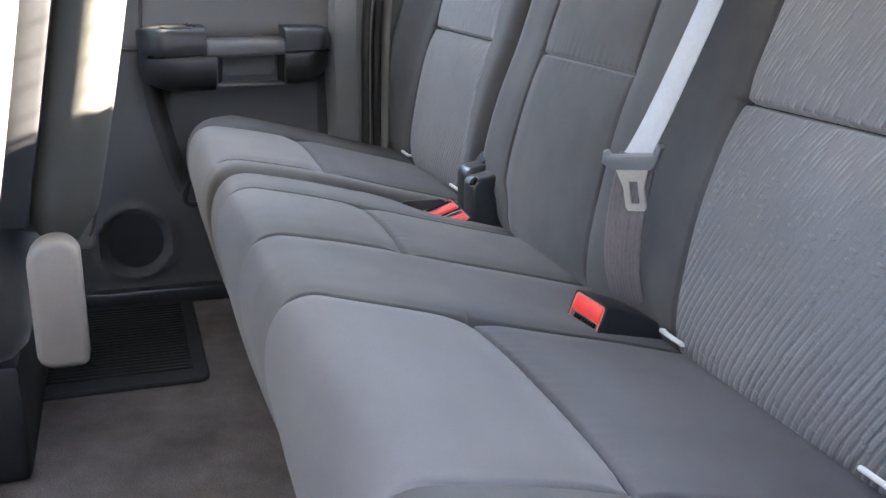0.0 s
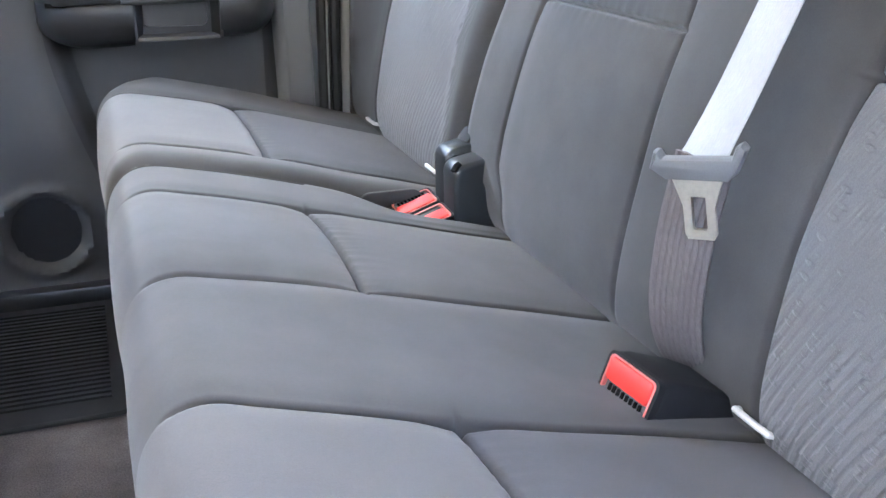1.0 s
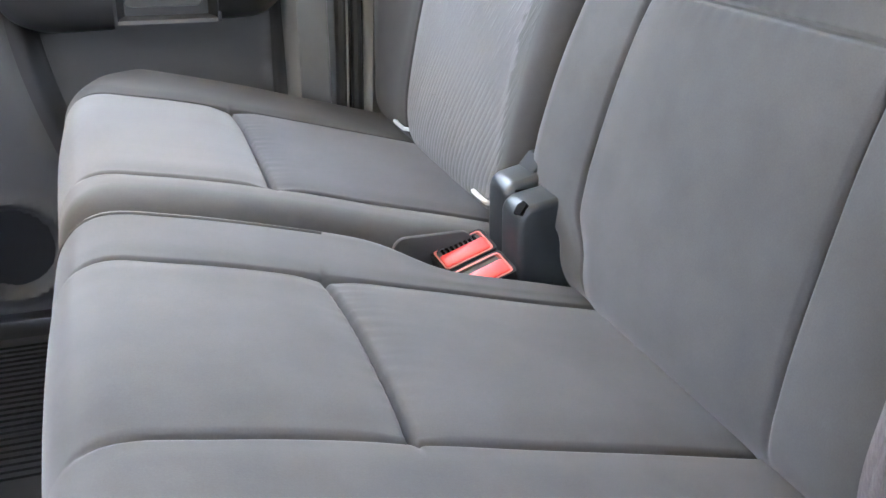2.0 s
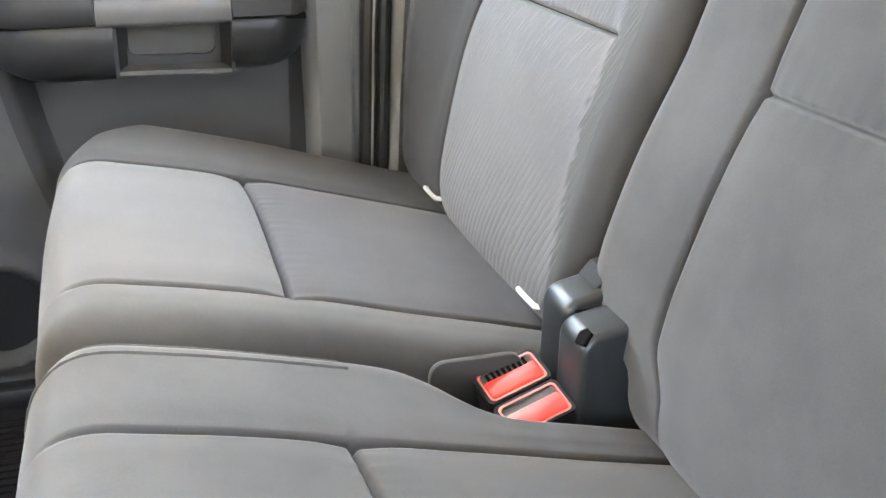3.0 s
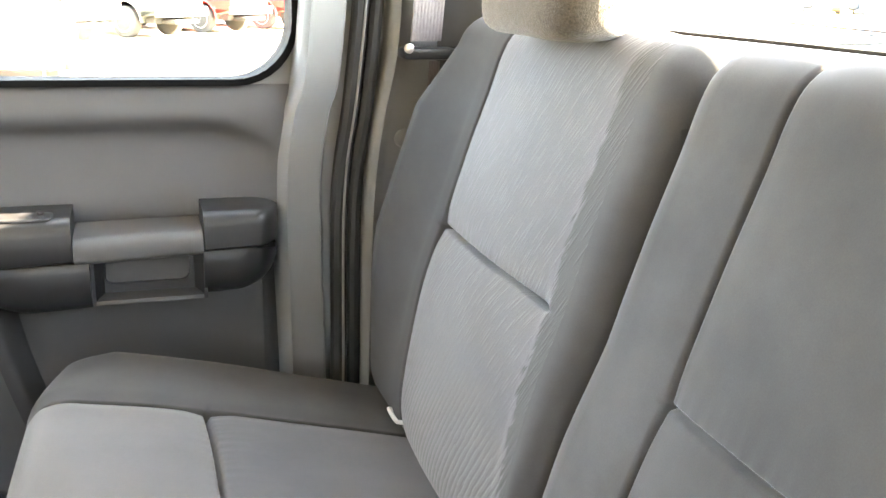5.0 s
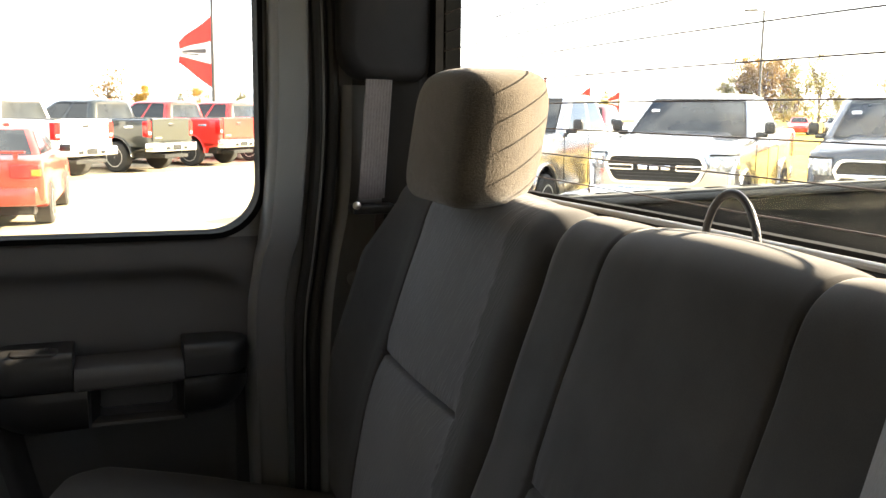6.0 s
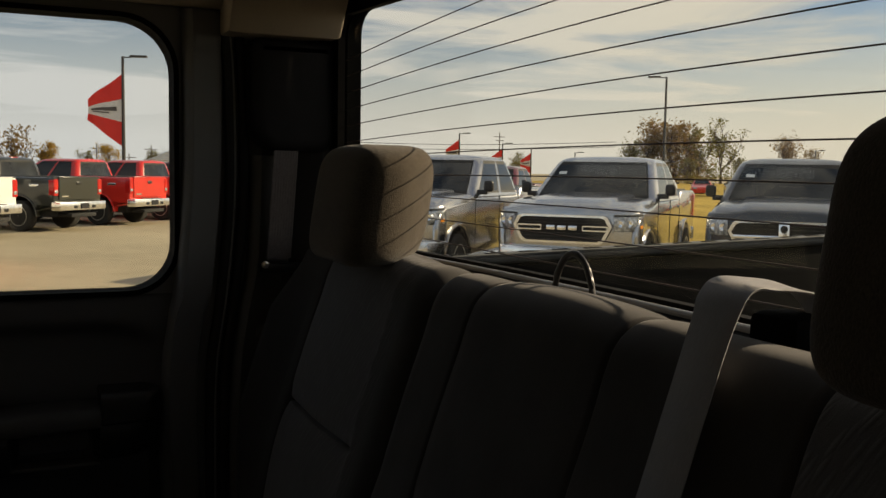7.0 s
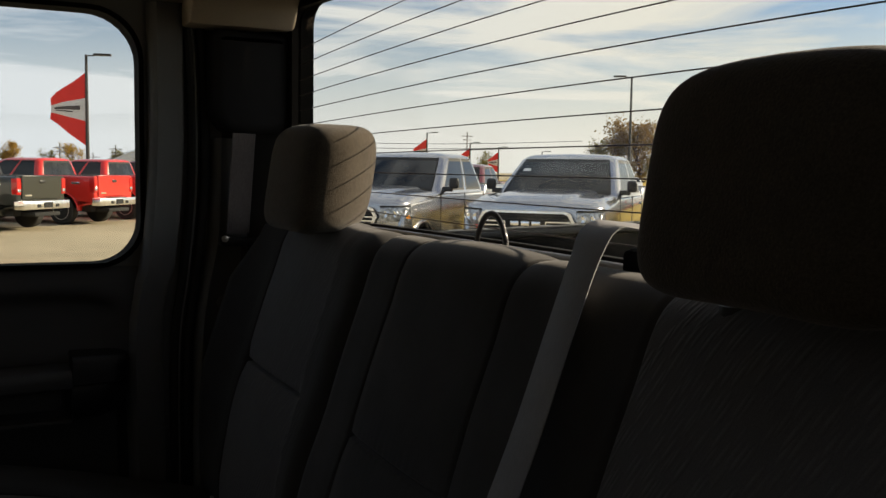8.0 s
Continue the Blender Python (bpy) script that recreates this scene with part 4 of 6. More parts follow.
# folding hinge cover between the two backrests
cover = thing("hinge_cover", (0, 0, 0), "black plastic hinge cover between the rear seat backs", "cover")


def hood_shape(xf, zt, r, rise):
    """Upright front that rolls over into a top climbing backwards."""
    roll = [(xf + r - r * math.cos(a), zt - r + r * math.sin(a)) for a in np.linspace(0, math.pi / 2 - 0.25, 9)]
    return [(xf + 0.004, 0.30), *roll, (0.05, zt + rise), (0.05, 0.30)]


part("cover_left", outline_prism(hood_shape(-0.033, 0.435, 0.015, 0.016), "y", 0.2185, 0.260, 0.006, 3), HINGE, cover, smooth=50)
part("cover_right", outline_prism(hood_shape(-0.038, 0.428, 0.015, 0.014), "y", 0.176, 0.2175, 0.006, 3), HINGE, cover, smooth=50)
part("groove", boxed(-0.024, 0.04, 0.2170, 0.2190, 0.31, 0.428), UNDERSIDE, cover)
# flat black plate painted in for the shaded inside of a hole
hole = outline_prism([(-0.0065, -0.004), (-0.003, 0.0065), (0.004, 0.007), (0.0075, 0.001), (0.003, -0.007)], "x", -0.0016, 0.0016)
hole.transform(facing((-0.0335, 0.1835, 0.4238), (-0.72, 0, 0.70), (0, 1, 0)))
part("hinge_hole", hole, UNDERSIDE, cover, "black plate standing in for the hinge opening's dark")
part("flap", outline_prism([(-0.006, 0.440), (0.004, 0.452), (0.03, 0.456), (0.03, 0.43)], "y", 0.224, 0.256, 0.004, 2), MATT, cover, "folded upper flap")


def centre_belt():
    belt = thing("centre_seat_belt", (0, 0, 0), "grey webbing centre seat belt hanging over the backrest", "seat belt")
    top = smooth_line([(0.222, -0.236, 0.80), (0.220, -0.226, 0.845), (0.205, -0.214, 0.866), (0.176, -0.204, 0.872), (0.142, -0.211, 0.871), (0.117, -0.222, 0.848), (0.086, -0.233, 0.79), (0.047, -0.241, 0.70), (0.001, -0.245, 0.60), (-0.022, -0.247, 0.556), (-0.032, -0.251, 0.544)], 10)
    # inferred guide; its void black also stands in for shade under the fold
    part("belt_guide", boxed(0.176, 0.214, -0.240, -0.190, 0.79, 0.852, bevel=0.008), UNDERSIDE, belt, "black belt guide housing")
    part("webbing", ribbon(top, lambda t: (0.1 + 0.08 * math.sin(math.pi * t), 1, 0.05 + 0.1 * t), 0.047, 0.0022), WEB, belt)
    low = smooth_line([(-0.024, -0.247, 0.548), (-0.030, -0.243, 0.49), (-0.024, -0.233, 0.43), (-0.006, -0.224, 0.385), (0.02, -0.220, 0.355)], 10)
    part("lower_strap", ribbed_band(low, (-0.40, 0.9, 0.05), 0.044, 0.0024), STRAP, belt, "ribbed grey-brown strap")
    plate = place_empty("latch_plate", pose(-0.036, -0.257, 0.550, -8, -8, 35))
    plate.parent = belt
    part("plate_cover", outline_prism([(-0.034, 0.010), (-0.031, 0.014), (-0.027, 0.012), (-0.0235, 0.004), (0.0235, 0.003), (0.026, 0.008), (0.029, 0.008), (0.033, -0.004), (0.022, -0.012), (-0.020, -0.012), (-0.026, -0.007)], "x", -0.007, 0.005, 0.003, 2), COVER, plate, "grey plastic plate cover")
    part("tongue", ring_plate([(-0.009, -0.054), (0.009, -0.054), (0.011, -0.050), (0.011, -0.030), (0.017, -0.011), (-0.017, -0.011), (-0.011, -0.030), (-0.011, -0.050)],
                              [(-0.0042, -0.047), (0.0042, -0.047), (0.005, -0.045), (0.005, -0.034), (0.005, -0.023), (-0.005, -0.023), (-0.005, -0.034), (-0.005, -0.045)], "x", -0.006, -0.003), TONGUE, plate, "bright steel tongue")
    return belt


centre_belt()


def outer_belt():
    belt = thing("outer_seat_belt", (0, 0, 0), "grey webbing seat belt along the rear pillar", "seat belt")
    # Same webbing as the centre belt; STRAP's darker tone stands in for shade.
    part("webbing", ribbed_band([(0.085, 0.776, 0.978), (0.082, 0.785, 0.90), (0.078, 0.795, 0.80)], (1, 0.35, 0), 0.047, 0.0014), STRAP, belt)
    part("guide", outline_prism(rounded(0.045, 0.115, 0.778, 0.792, 0.004, 3), "y", 0.775, 0.812, 0.003, 2), DARK, belt)
    part("guide_bolt", lathe([(0, 0.006), (-0.004, 0.006), (-0.006, 0.003)], 12, "y", centre=(0.050, 0.776, 0.792)), STEEL, belt)
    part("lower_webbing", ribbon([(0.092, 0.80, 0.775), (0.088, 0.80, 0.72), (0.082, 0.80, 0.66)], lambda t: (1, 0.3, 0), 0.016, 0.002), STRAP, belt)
    return belt


outer_belt()
loop = tagged(link_mesh("tether_loop", tube([(0.190, 0.068 + 0.036 * math.cos(a), 0.818 + 0.052 * math.sin(a)) for a in [math.pi * k / 24 for k in range(25)]], 0.0034, 10), BLACK),
              "black tether strap loop behind the middle backrest", "loop")


LINT = material("pale_lint", (0.45, 0.43, 0.40), rough=1.0, bump=0)
lint_rng = random.Random(21)
lint = bmesh.new()
for k in range(9):
    x, y = lint_rng.uniform(-0.35, -0.05), lint_rng.uniform(-0.28, 0.20)
    z = 0.3655 - 0.225 * x
    a, ln = lint_rng.uniform(0, 6.3), lint_rng.uniform(0.0010, 0.0024)
    tube([(x, y, z), (x + ln * math.cos(a), y + ln * math.sin(a), z + 0.0006), (x + ln * 1.6 * math.cos(a + 0.7), y + ln * 1.6 * math.sin(a + 0.7), z)], 0.00032, 4, bm=lint)
tagged(link_mesh("lint", lint, LINT), "pale bits of lint on the seat cushions", "lint", kind="stuff")


# ---------------------------------------------------------------- front seats
def front_seat(xc, yc, label):
    """A high-backed bucket seat seen from behind, with a rolled edge on each side of its leaning back."""
    seat = thing("front_seat", (xc, yc, 0), label, "seat", "front seats")
    edge = [(-0.600, 0.385), (-0.588, 0.400), (-0.557, 0.535), (-0.528, 0.68), (-0.506, 0.80), (-0.500, 0.90), (-0.525, 0.975), (-0.59, 0.99)]
    back = [(x + 0.002, z) for x, z in edge] + [(-0.66, 0.93), (-0.72, 0.70), (-0.76, 0.42)]
    part("backrest", outline_prism(back, "y", -0.215, 0.215, 0.02, 3), TAN, seat, "grey cloth seat back")
    for side in (-1, 1):
        roll = smooth_line([(x - 0.008, side * 0.208, z) for x, z in edge], 8)
        part("back_bolster", tube(roll, [0.044 - 0.018 * max(0.0, (0.43 - p.z) / 0.045) for p in roll], 18), TAN, seat, "rolled grey cloth edge")
        part("piping", tube([(p.x + 0.043, side * 0.208, p.z) for p in roll[4:-8]], 0.0022, 6), TAN, seat, "sewn edge cord")
        mesh_side = [(-0.555, 0.92), (-0.560, 0.80), (-0.572, 0.68), (-0.600, 0.535), (-0.628, 0.41), (-0.70, 0.41), (-0.665, 0.60), (-0.63, 0.92)]
        part("side_bolster", outline_prism(mesh_side, "y", min(side * 0.205, side * 0.252), max(side * 0.205, side * 0.252), 0.008, 2), RUBBER, seat, "black mesh-like side bolster")
        y0, y1 = min(side * 0.232, side * 0.275), max(side * 0.232, side * 0.275)
        part("side_cover", outline_prism(rounded(-0.632, -0.570, 0.232, 0.402, (0.012, 0.026, 0.034, 0.02), 6), "y", y0, y1, 0.010, 3), BEIGE, seat, "beige plastic side cover")
    part("seat_cushion", boxed(-1.22, -0.64, -0.25, 0.25, 0.22, 0.38, bevel=0.05, seg=3), CLOTH, seat)
    part("seat_base", boxed(-1.15, -0.66, -0.22, 0.22, FLOOR_Z, 0.22, bevel=0.01), DARK, seat)
    part("headrest", boxed(-0.66, -0.56, -0.13, 0.13, 1.02, 1.17, bevel=0.035, seg=3), CLOTH, seat)
    return seat


front_seat(-0.002, 0.385, "grey cloth front passenger seat with beige side cover")
front_seat(-0.092, -0.42, "grey cloth front driver seat with rolled edges")

# ---------------------------------------------------------------- the truck's own bed, seen through the back window
BED_LINER = material("matt_black_bed_liner", (0.006, 0.006, 0.006), rough=0.9, grain=120, vary=0.2, stain=3, stain_vary=0.3, bump=0.3, spec=0.08)
RAIL = material("grey_rail_plastic", (0.05, 0.049, 0.047), rough=0.45, grain=300, vary=0.15, stain=8, stain_vary=0.2, bump=0.15, spec=0.5)
bed = thing("truck_bed", (0, 0, 0), "black lined pickup bed behind the cab window", "truck bed")
part("bed_floor", boxed(0.36, 2.36, -0.86, 0.86, 0.20, 0.24), BED_LINER, bed)
RAKE = 0.028


def raked(bm):
    """The bed rises a little towards the tail."""
    for v in bm.verts:
        v.co.z += RAKE * (v.co.x - 0.36)
    return bm


for y0, y1 in ((0.828, 0.872), (-0.872, -0.828)):
    part("bed_side", raked(boxed(0.36, 2.36, y0, y1, 0.0, 0.772, bevel=0.02)), BED_LINER, bed)
    part("rail_cap", raked(outline_prism(rounded(y0 - 0.006, y1 + 0.006, 0.772, 0.790, 0.006, 3), "x", 0.36, 2.38, 0.004, 1)), RAIL, bed, "grey plastic rail cap")
    inner = y0 - 0.006 if y0 > 0 else y1 + 0.006
    # pale tube paints the bright line where light catches the rail
    part("rail_edge", raked(tube([(0.36 + 0.1 * k, inner, 0.790) for k in range(21)], 0.003, 6)), TRIM, bed, "pale line painted as the lit inner edge")
    for k in range(26):
        x = 0.42 + k * 0.074
        part("rail_slot", raked(boxed(x, x + 0.034, y0 + 0.010, y0 + 0.030, 0.7895, 0.7915)), UNDERSIDE, bed)
part("front_wall", boxed(0.36, 0.40, -0.826, 0.826, 0.24, 0.72, bevel=0.01), BED_LINER, bed)
part("tailgate", boxed(2.36, 2.42, -0.86, 0.86, 0.20, 0.80, bevel=0.015), BED_LINER, bed)

# ---------------------------------------------------------------- outside
GROUND = material("pale_concrete_lot", (0.40, 0.342, 0.235), rough=0.95, grain=3.0, vary=0.12, stain=0.12, stain_vary=0.2, bump=0.2, dist=0.01, spec=0.1)
bm = bmesh.new()
bmesh.ops.create_grid(bm, x_segments=40, y_segments=40, size=900)
for v in bm.verts:
    v.co.z = GROUND_Z
structure("ground", bm, GROUND, "pale dusty concrete parking lot", "ground", 0)


# ---------------------------------------------------------------- vehicles
def paint(name, color, metal=0.0, rough=0.3):
    return material(name, color, rough=rough, metal=metal, grain=60, vary=0.04, stain=1.5, stain_vary=0.08, bump=0, spec=0.5, coat=0.8)


WHITE_P = paint("white_car_paint", (0.80, 0.79, 0.76))
SILVER_P = paint("silver_car_paint", (0.46, 0.46, 0.47), 0.92, 0.2)
RED_P = paint("red_car_paint", (0.66, 0.024, 0.016))
ORANGE_P = paint("orange_red_car_paint", (0.52, 0.032, 0.014))
BLACK_P = paint("black_green_car_paint", (0.018, 0.022, 0.02))
GREY_P = paint("dark_grey_car_paint", (0.020, 0.024, 0.034))
MAROON_P = paint("maroon_car_paint", (0.12, 0.015, 0.02))
CHROME = material("chrome", (0.88, 0.88, 0.87), rough=0.2, metal=1.0, grain=20, vary=0.05, bump=0)
AUTO_GLASS = material("dark_car_glass", (0.022, 0.024, 0.024), rough=0.06, grain=3, vary=0.3, stain=2.0, stain_vary=0.5, bump=0, spec=0.4)
LAMP_RED = material("red_lamp_lens", (0.55, 0.012, 0.010), rough=0.2, grain=40, vary=0.1, bump=0, coat=0.5)
LAMP_CLEAR = material("clear_lamp_lens", (0.42, 0.44, 0.46), rough=0.12, metal=0.6, grain=22, vary=0.9, stain=9, stain_vary=0.6, bump=0.6, dist=0.02, coat=0.8)
LAMP_AMBER = material("amber_lamp_lens", (0.80, 0.28, 0.02), rough=0.2, bump=0)
TYRE = material("tyre_rubber", (0.025, 0.024, 0.023), rough=0.85, grain=40, vary=0.2, bump=0.2, dist=0.004)
ALLOY = material("alloy_wheel", (0.55, 0.55, 0.54), rough=0.3, metal=0.9, grain=20, vary=0.1, bump=0)
UNDER = material("dark_underbody", (0.02, 0.02, 0.02), rough=0.9, bump=0)


def wheel(parent, x, y, r=0.40):
    w = place_empty("wheel", (x, y, r))
    w.parent = parent
    s = 1 if y > 0 else -1
    part("tyre", lathe([(-0.13, r * 0.66), (-0.13, r * 0.92), (-0.10, r), (0.10, r), (0.13, r * 0.92), (0.13, r * 0.66)], 28, "y"), TYRE, w)
    part("rim", lathe([(s * 0.06, r * 0.66), (s * 0.128, r * 0.66), (s * 0.122, r * 0.58), (s * 0.085, r * 0.54), (s * 0.08, 0.02)], 28, "y"), UNDER, w)
    bm = bmesh.new()
    for k in range(6):
        a = 2 * math.pi * k / 6 + 0.3
        u, v = Vector((math.cos(a), 0, math.sin(a))), Vector((-math.sin(a), 0, math.cos(a)))
        c = [bm.verts.new(u * rr * r + v * ww * r + Vector((0, s * yy, 0))) for rr, ww, yy in ((0.10, 0.09, 0.118), (0.10, -0.09, 0.118), (0.60, -0.12, 0.112), (0.60, 0.12, 0.112), (0.10, 0.09, 0.08), (0.10, -0.09, 0.08), (0.60, -0.12, 0.08), (0.60, 0.12, 0.08))]
        for q in ((0, 1, 2, 3), (4, 7, 6, 5), (0, 4, 5, 1), (1, 5, 6, 2), (2, 6, 7, 3), (3, 7, 4, 0)):
            bm.faces.new([c[i] for i in q])
    lathe([(s * 0.08, 0.075), (s * 0.125, 0.07), (s * 0.13, 0.02)], 14, "y", bm=bm)
    lathe([(s * 0.118, r * 0.665), (s * 0.131, r * 0.655), (s * 0.131, r * 0.60), (s * 0.118, r * 0.59)], 28, "y", bm=bm)
    bmesh.ops.recalc_face_normals(bm, faces=bm.faces[:])
    part("spokes", bm, ALLOY, w, "silver alloy spokes")


def arch(cx, r, n=10, base=0.0):
    return [(cx + r * math.cos(math.pi * k / n), base + r * math.sin(math.pi * k / n)) for k in range(n + 1)]


def panel(corners, thick, bm=None):
    """A flat pane through four corners, with a little thickness outwards."""
    bm = bm or bmesh.new()
    c = [Vector(p) for p in corners]
    nrm = (c[1] - c[0]).cross(c[2] - c[0]).normalized() * thick
    lo, hi = [bm.verts.new(p) for p in c], [bm.verts.new(p + nrm) for p in c]
    n = len(c)
    bm.faces.new(lo[::-1])
    bm.faces.new(hi)
    for k in range(n):
        bm.faces.new((lo[k], lo[(k + 1) % n], hi[(k + 1) % n], hi[k]))
    bmesh.ops.recalc_face_normals(bm, faces=bm.faces[:])
    return bm


def shrink(corners, f):
    c = [Vector(p) for p in corners]
    mid = sum(c, Vector()) / len(c)
    return [mid + (p - mid) * f for p in c]


def cabin(parent, mat, low, high, z0, z1, w0, w1, split, rear_label=""):
    """A greenhouse: low and high give the front and back x at the sill and at the roof; split: places of the door posts at half height."""
    bm = bmesh.new()
    lo = [bm.verts.new(p) for p in ((low[0], w0, z0), (low[1], w0, z0), (low[1], -w0, z0), (low[0], -w0, z0))]
    hi = [bm.verts.new(p) for p in ((high[0], w1, z1), (high[1], w1, z1), (high[1], -w1, z1), (high[0], -w1, z1))]
    faces = [bm.faces.new(lo), bm.faces.new(hi[::-1])]
    for k in range(4):
        faces.append(bm.faces.new((lo[k], hi[k], hi[(k + 1) % 4], lo[(k + 1) % 4])))
    bmesh.ops.recalc_face_normals(bm, faces=faces)
    bmesh.ops.bevel(bm, geom=[e for e in bm.edges if e.verts[0].co.z > z0 + 0.01 or e.verts[1].co.z > z0 + 0.01], offset=0.06, segments=3, profile=0.5, affect="EDGES")
    part("cab", bm, mat, parent)

    def at(x_low, x_high, side, f):
        return Vector((x_low + (x_high - x_low) * f, side * (w0 + (w1 - w0) * f), z0 + (z1 - z0) * f))

    # windscreen and rear window
    for a, b, name in ((low[0], high[0], "windscreen"), (low[1], high[1], "rear_window")):
        c = [Vector((a, w0, z0)), Vector((a, -w0, z0)), Vector((b, -w1, z1)), Vector((b, w1, z1))]
        if name == "rear_window":
            c = c[::-1]
        out = Vector(((1 if name == "windscreen" else -1) * 0.012, 0, 0.006))
        part(name, panel([p + out for p in shrink(c, 0.85)], 0.004), AUTO_GLASS, parent, "dark glass")
    edges = [low[0], *split, low[1]]
    for side in (1, -1):
        for k in range(len(edges) - 1):
            xa, xb = edges[k], edges[k + 1]
            fa, fb = (low[0] - xa) / (low[0] - low[1]), (low[0] - xb) / (low[0] - low[1])
            ta, tb = high[0] + (high[1] - high[0]) * fa, high[0] + (high[1] - high[0]) * fb
            c = [at(xa, ta, side, 0.02), at(xb, tb, side, 0.02), at(xb, tb, side, 1.0), at(xa, ta, side, 1.0)]
            if side < 0:
                c = c[::-1]
            out = Vector((0, side * 0.010, 0.002))
            part("side_window", panel([p + out for p in shrink(c, 0.80)], 0.004 * -1), AUTO_GLASS, parent, "dark glass")


def hood(parent, mat):
    """Engine lid and wing tops in one pressed sheet: a broad raised middle, round shoulders, and a bowed leading edge."""
    us, vs = np.linspace(0, 1, 26), np.linspace(-1, 1, 61)
    bm = bmesh.new()
    rows = []
    for u in us:
        row = []
        for v in vs:
            a = abs(v)
            lead = 2.84 - 0.30 * a ** 3 - 0.06 * a ** 2
            k = min(1.0, u / 0.88)
            x = 1.02 + (lead - 1.02) * (1 - (1 - k) ** 1.15)
            z = 1.375 - 0.035 * k - 0.10 * k ** 4 - 0.035 * a ** 2
            edge = 0.64 - 0.14 * k
            lift = 1 / (1 + math.exp((a - edge) / 0.018))
            z += 0.034 * lift * (1 - 0.55 * k ** 3)
            z -= 0.10 * max(0.0, (a - 0.86) / 0.14) ** 2.2
            if u > 0.88:
                f = (u - 0.88) / 0.12
                x += 0.030 * math.sin(f * math.pi / 2)
                z -= 0.105 * (1 - math.cos(f * math.pi / 2))
            row.append(bm.verts.new((x, v * 0.955, z)))
        rows.append(row)
    for p, q in zip(rows, rows[1:]):
        for i in range(len(vs) - 1):
            bm.faces.new((p[i], q[i], q[i + 1], p[i + 1]))
    bmesh.ops.recalc_face_normals(bm, faces=bm.faces[:])
    part("hood", bm, mat, parent, "", 40)


def truck_cab(parent, mat):
    """A crew cab's greenhouse: bowed rings from belt to roof, glazed between the posts."""
    levels = [(1.300, 1.34, -1.06, 0.950), (1.345, 1.27, -1.05, 0.935), (1.375, 1.23, -1.04, 0.922), (1.50, 1.05, -1.01, 0.880), (1.65, 0.83, -0.975, 0.825), (1.785, 0.625, -0.94, 0.770),
              (1.835, 0.54, -0.92, 0.742), (1.872, 0.44, -0.89, 0.700), (1.897, 0.34, -0.85, 0.620), (1.912, 0.24, -0.80, 0.480), (1.920, 0.10, -0.70, 0.240), (1.922, 0.0, -0.60, 0.010)]
    front = [0, 0.30, 0.60, 0.845, 0.875]
    rows = []
    for z, xf, xr, w in levels:
        half = [(xf - 0.13 * f * f, f * w) for f in front]
        half += [(xf - 0.15, 0.955 * w), (xf - 0.235, w * 0.985), (xf - 0.29, w)]
        xa, xc = xf - 0.29, xr + 0.13
        half += [(xa + (xc - xa) * f, w * (1.0 + 0.006 * math.sin(math.pi * f))) for f in (0.015, 0.24, 0.49, 0.515, 0.56, 0.585, 0.78, 0.97)]
        half += [(xr + 0.09, w * 0.995), (xr + 0.02, 0.93 * w), (xr - 0.01, 0.80 * w), (xr - 0.015, 0.77 * w), (xr - 0.03, 0.4 * w), (xr - 0.035, 0.0)]
        loop = half + [(x, -y) for x, y in half[-2:0:-1]]
        rows.append([(x, y, z) for x, y in loop + loop[:1]])
    grid = np.array(rows)
    nr, nc = grid.shape[0] - 1, grid.shape[1] - 1
    n = len(half) - 1
    region = np.zeros((nr, nc), int)
    names = {0: ("cab", mat, "")}
    glazed = slice(2, 5)
    seal = slice(1, 6)

    def both(a, b):
        return list(range(a, b)), [2 * n - 1 - k for k in range(a, b)]

    # black rubber first, panes inside it
    for a, b in ((0, 4), (7, 11), (12, 15), (18, n)):
        for cols in both(a, b):
            for k in cols:
                region[seal, k] = 1
    names[1] = ("window_seal", SEAL, "black rubber window seals")
    shown = 2
    for a, b, name in ((0, 3, "windscreen"), (8, 10, "side_window"), (13, 15, "side_window"), (19, n, "rear_window")):
        pair = both(a, b)
        if name in ("windscreen", "rear_window"):
            for k in pair[0] + pair[1]:
                region[glazed, k] = shown
            names[shown] = (name, AUTO_GLASS, "dark glass")
            shown += 1
        else:
            for cols in pair:
                for k in cols:
                    region[glazed, k] = shown
                names[shown] = (name, AUTO_GLASS, "dark glass")
                shown += 1
    sheet_parts(grid, region, names, parent)
    for s in (1, -1):
        part("wiper", tube([(1.245, s * 0.08, 1.378), (1.16, s * 0.52, 1.385)], 0.010, 6), BLACK, parent)
    part("windscreen_tag", panel([(0.795, -0.50, 1.652), (0.775, -0.62, 1.652), (0.722, -0.62, 1.690), (0.742, -0.50, 1.690)], 0.003), WHITE_P, parent, "white paper tag")


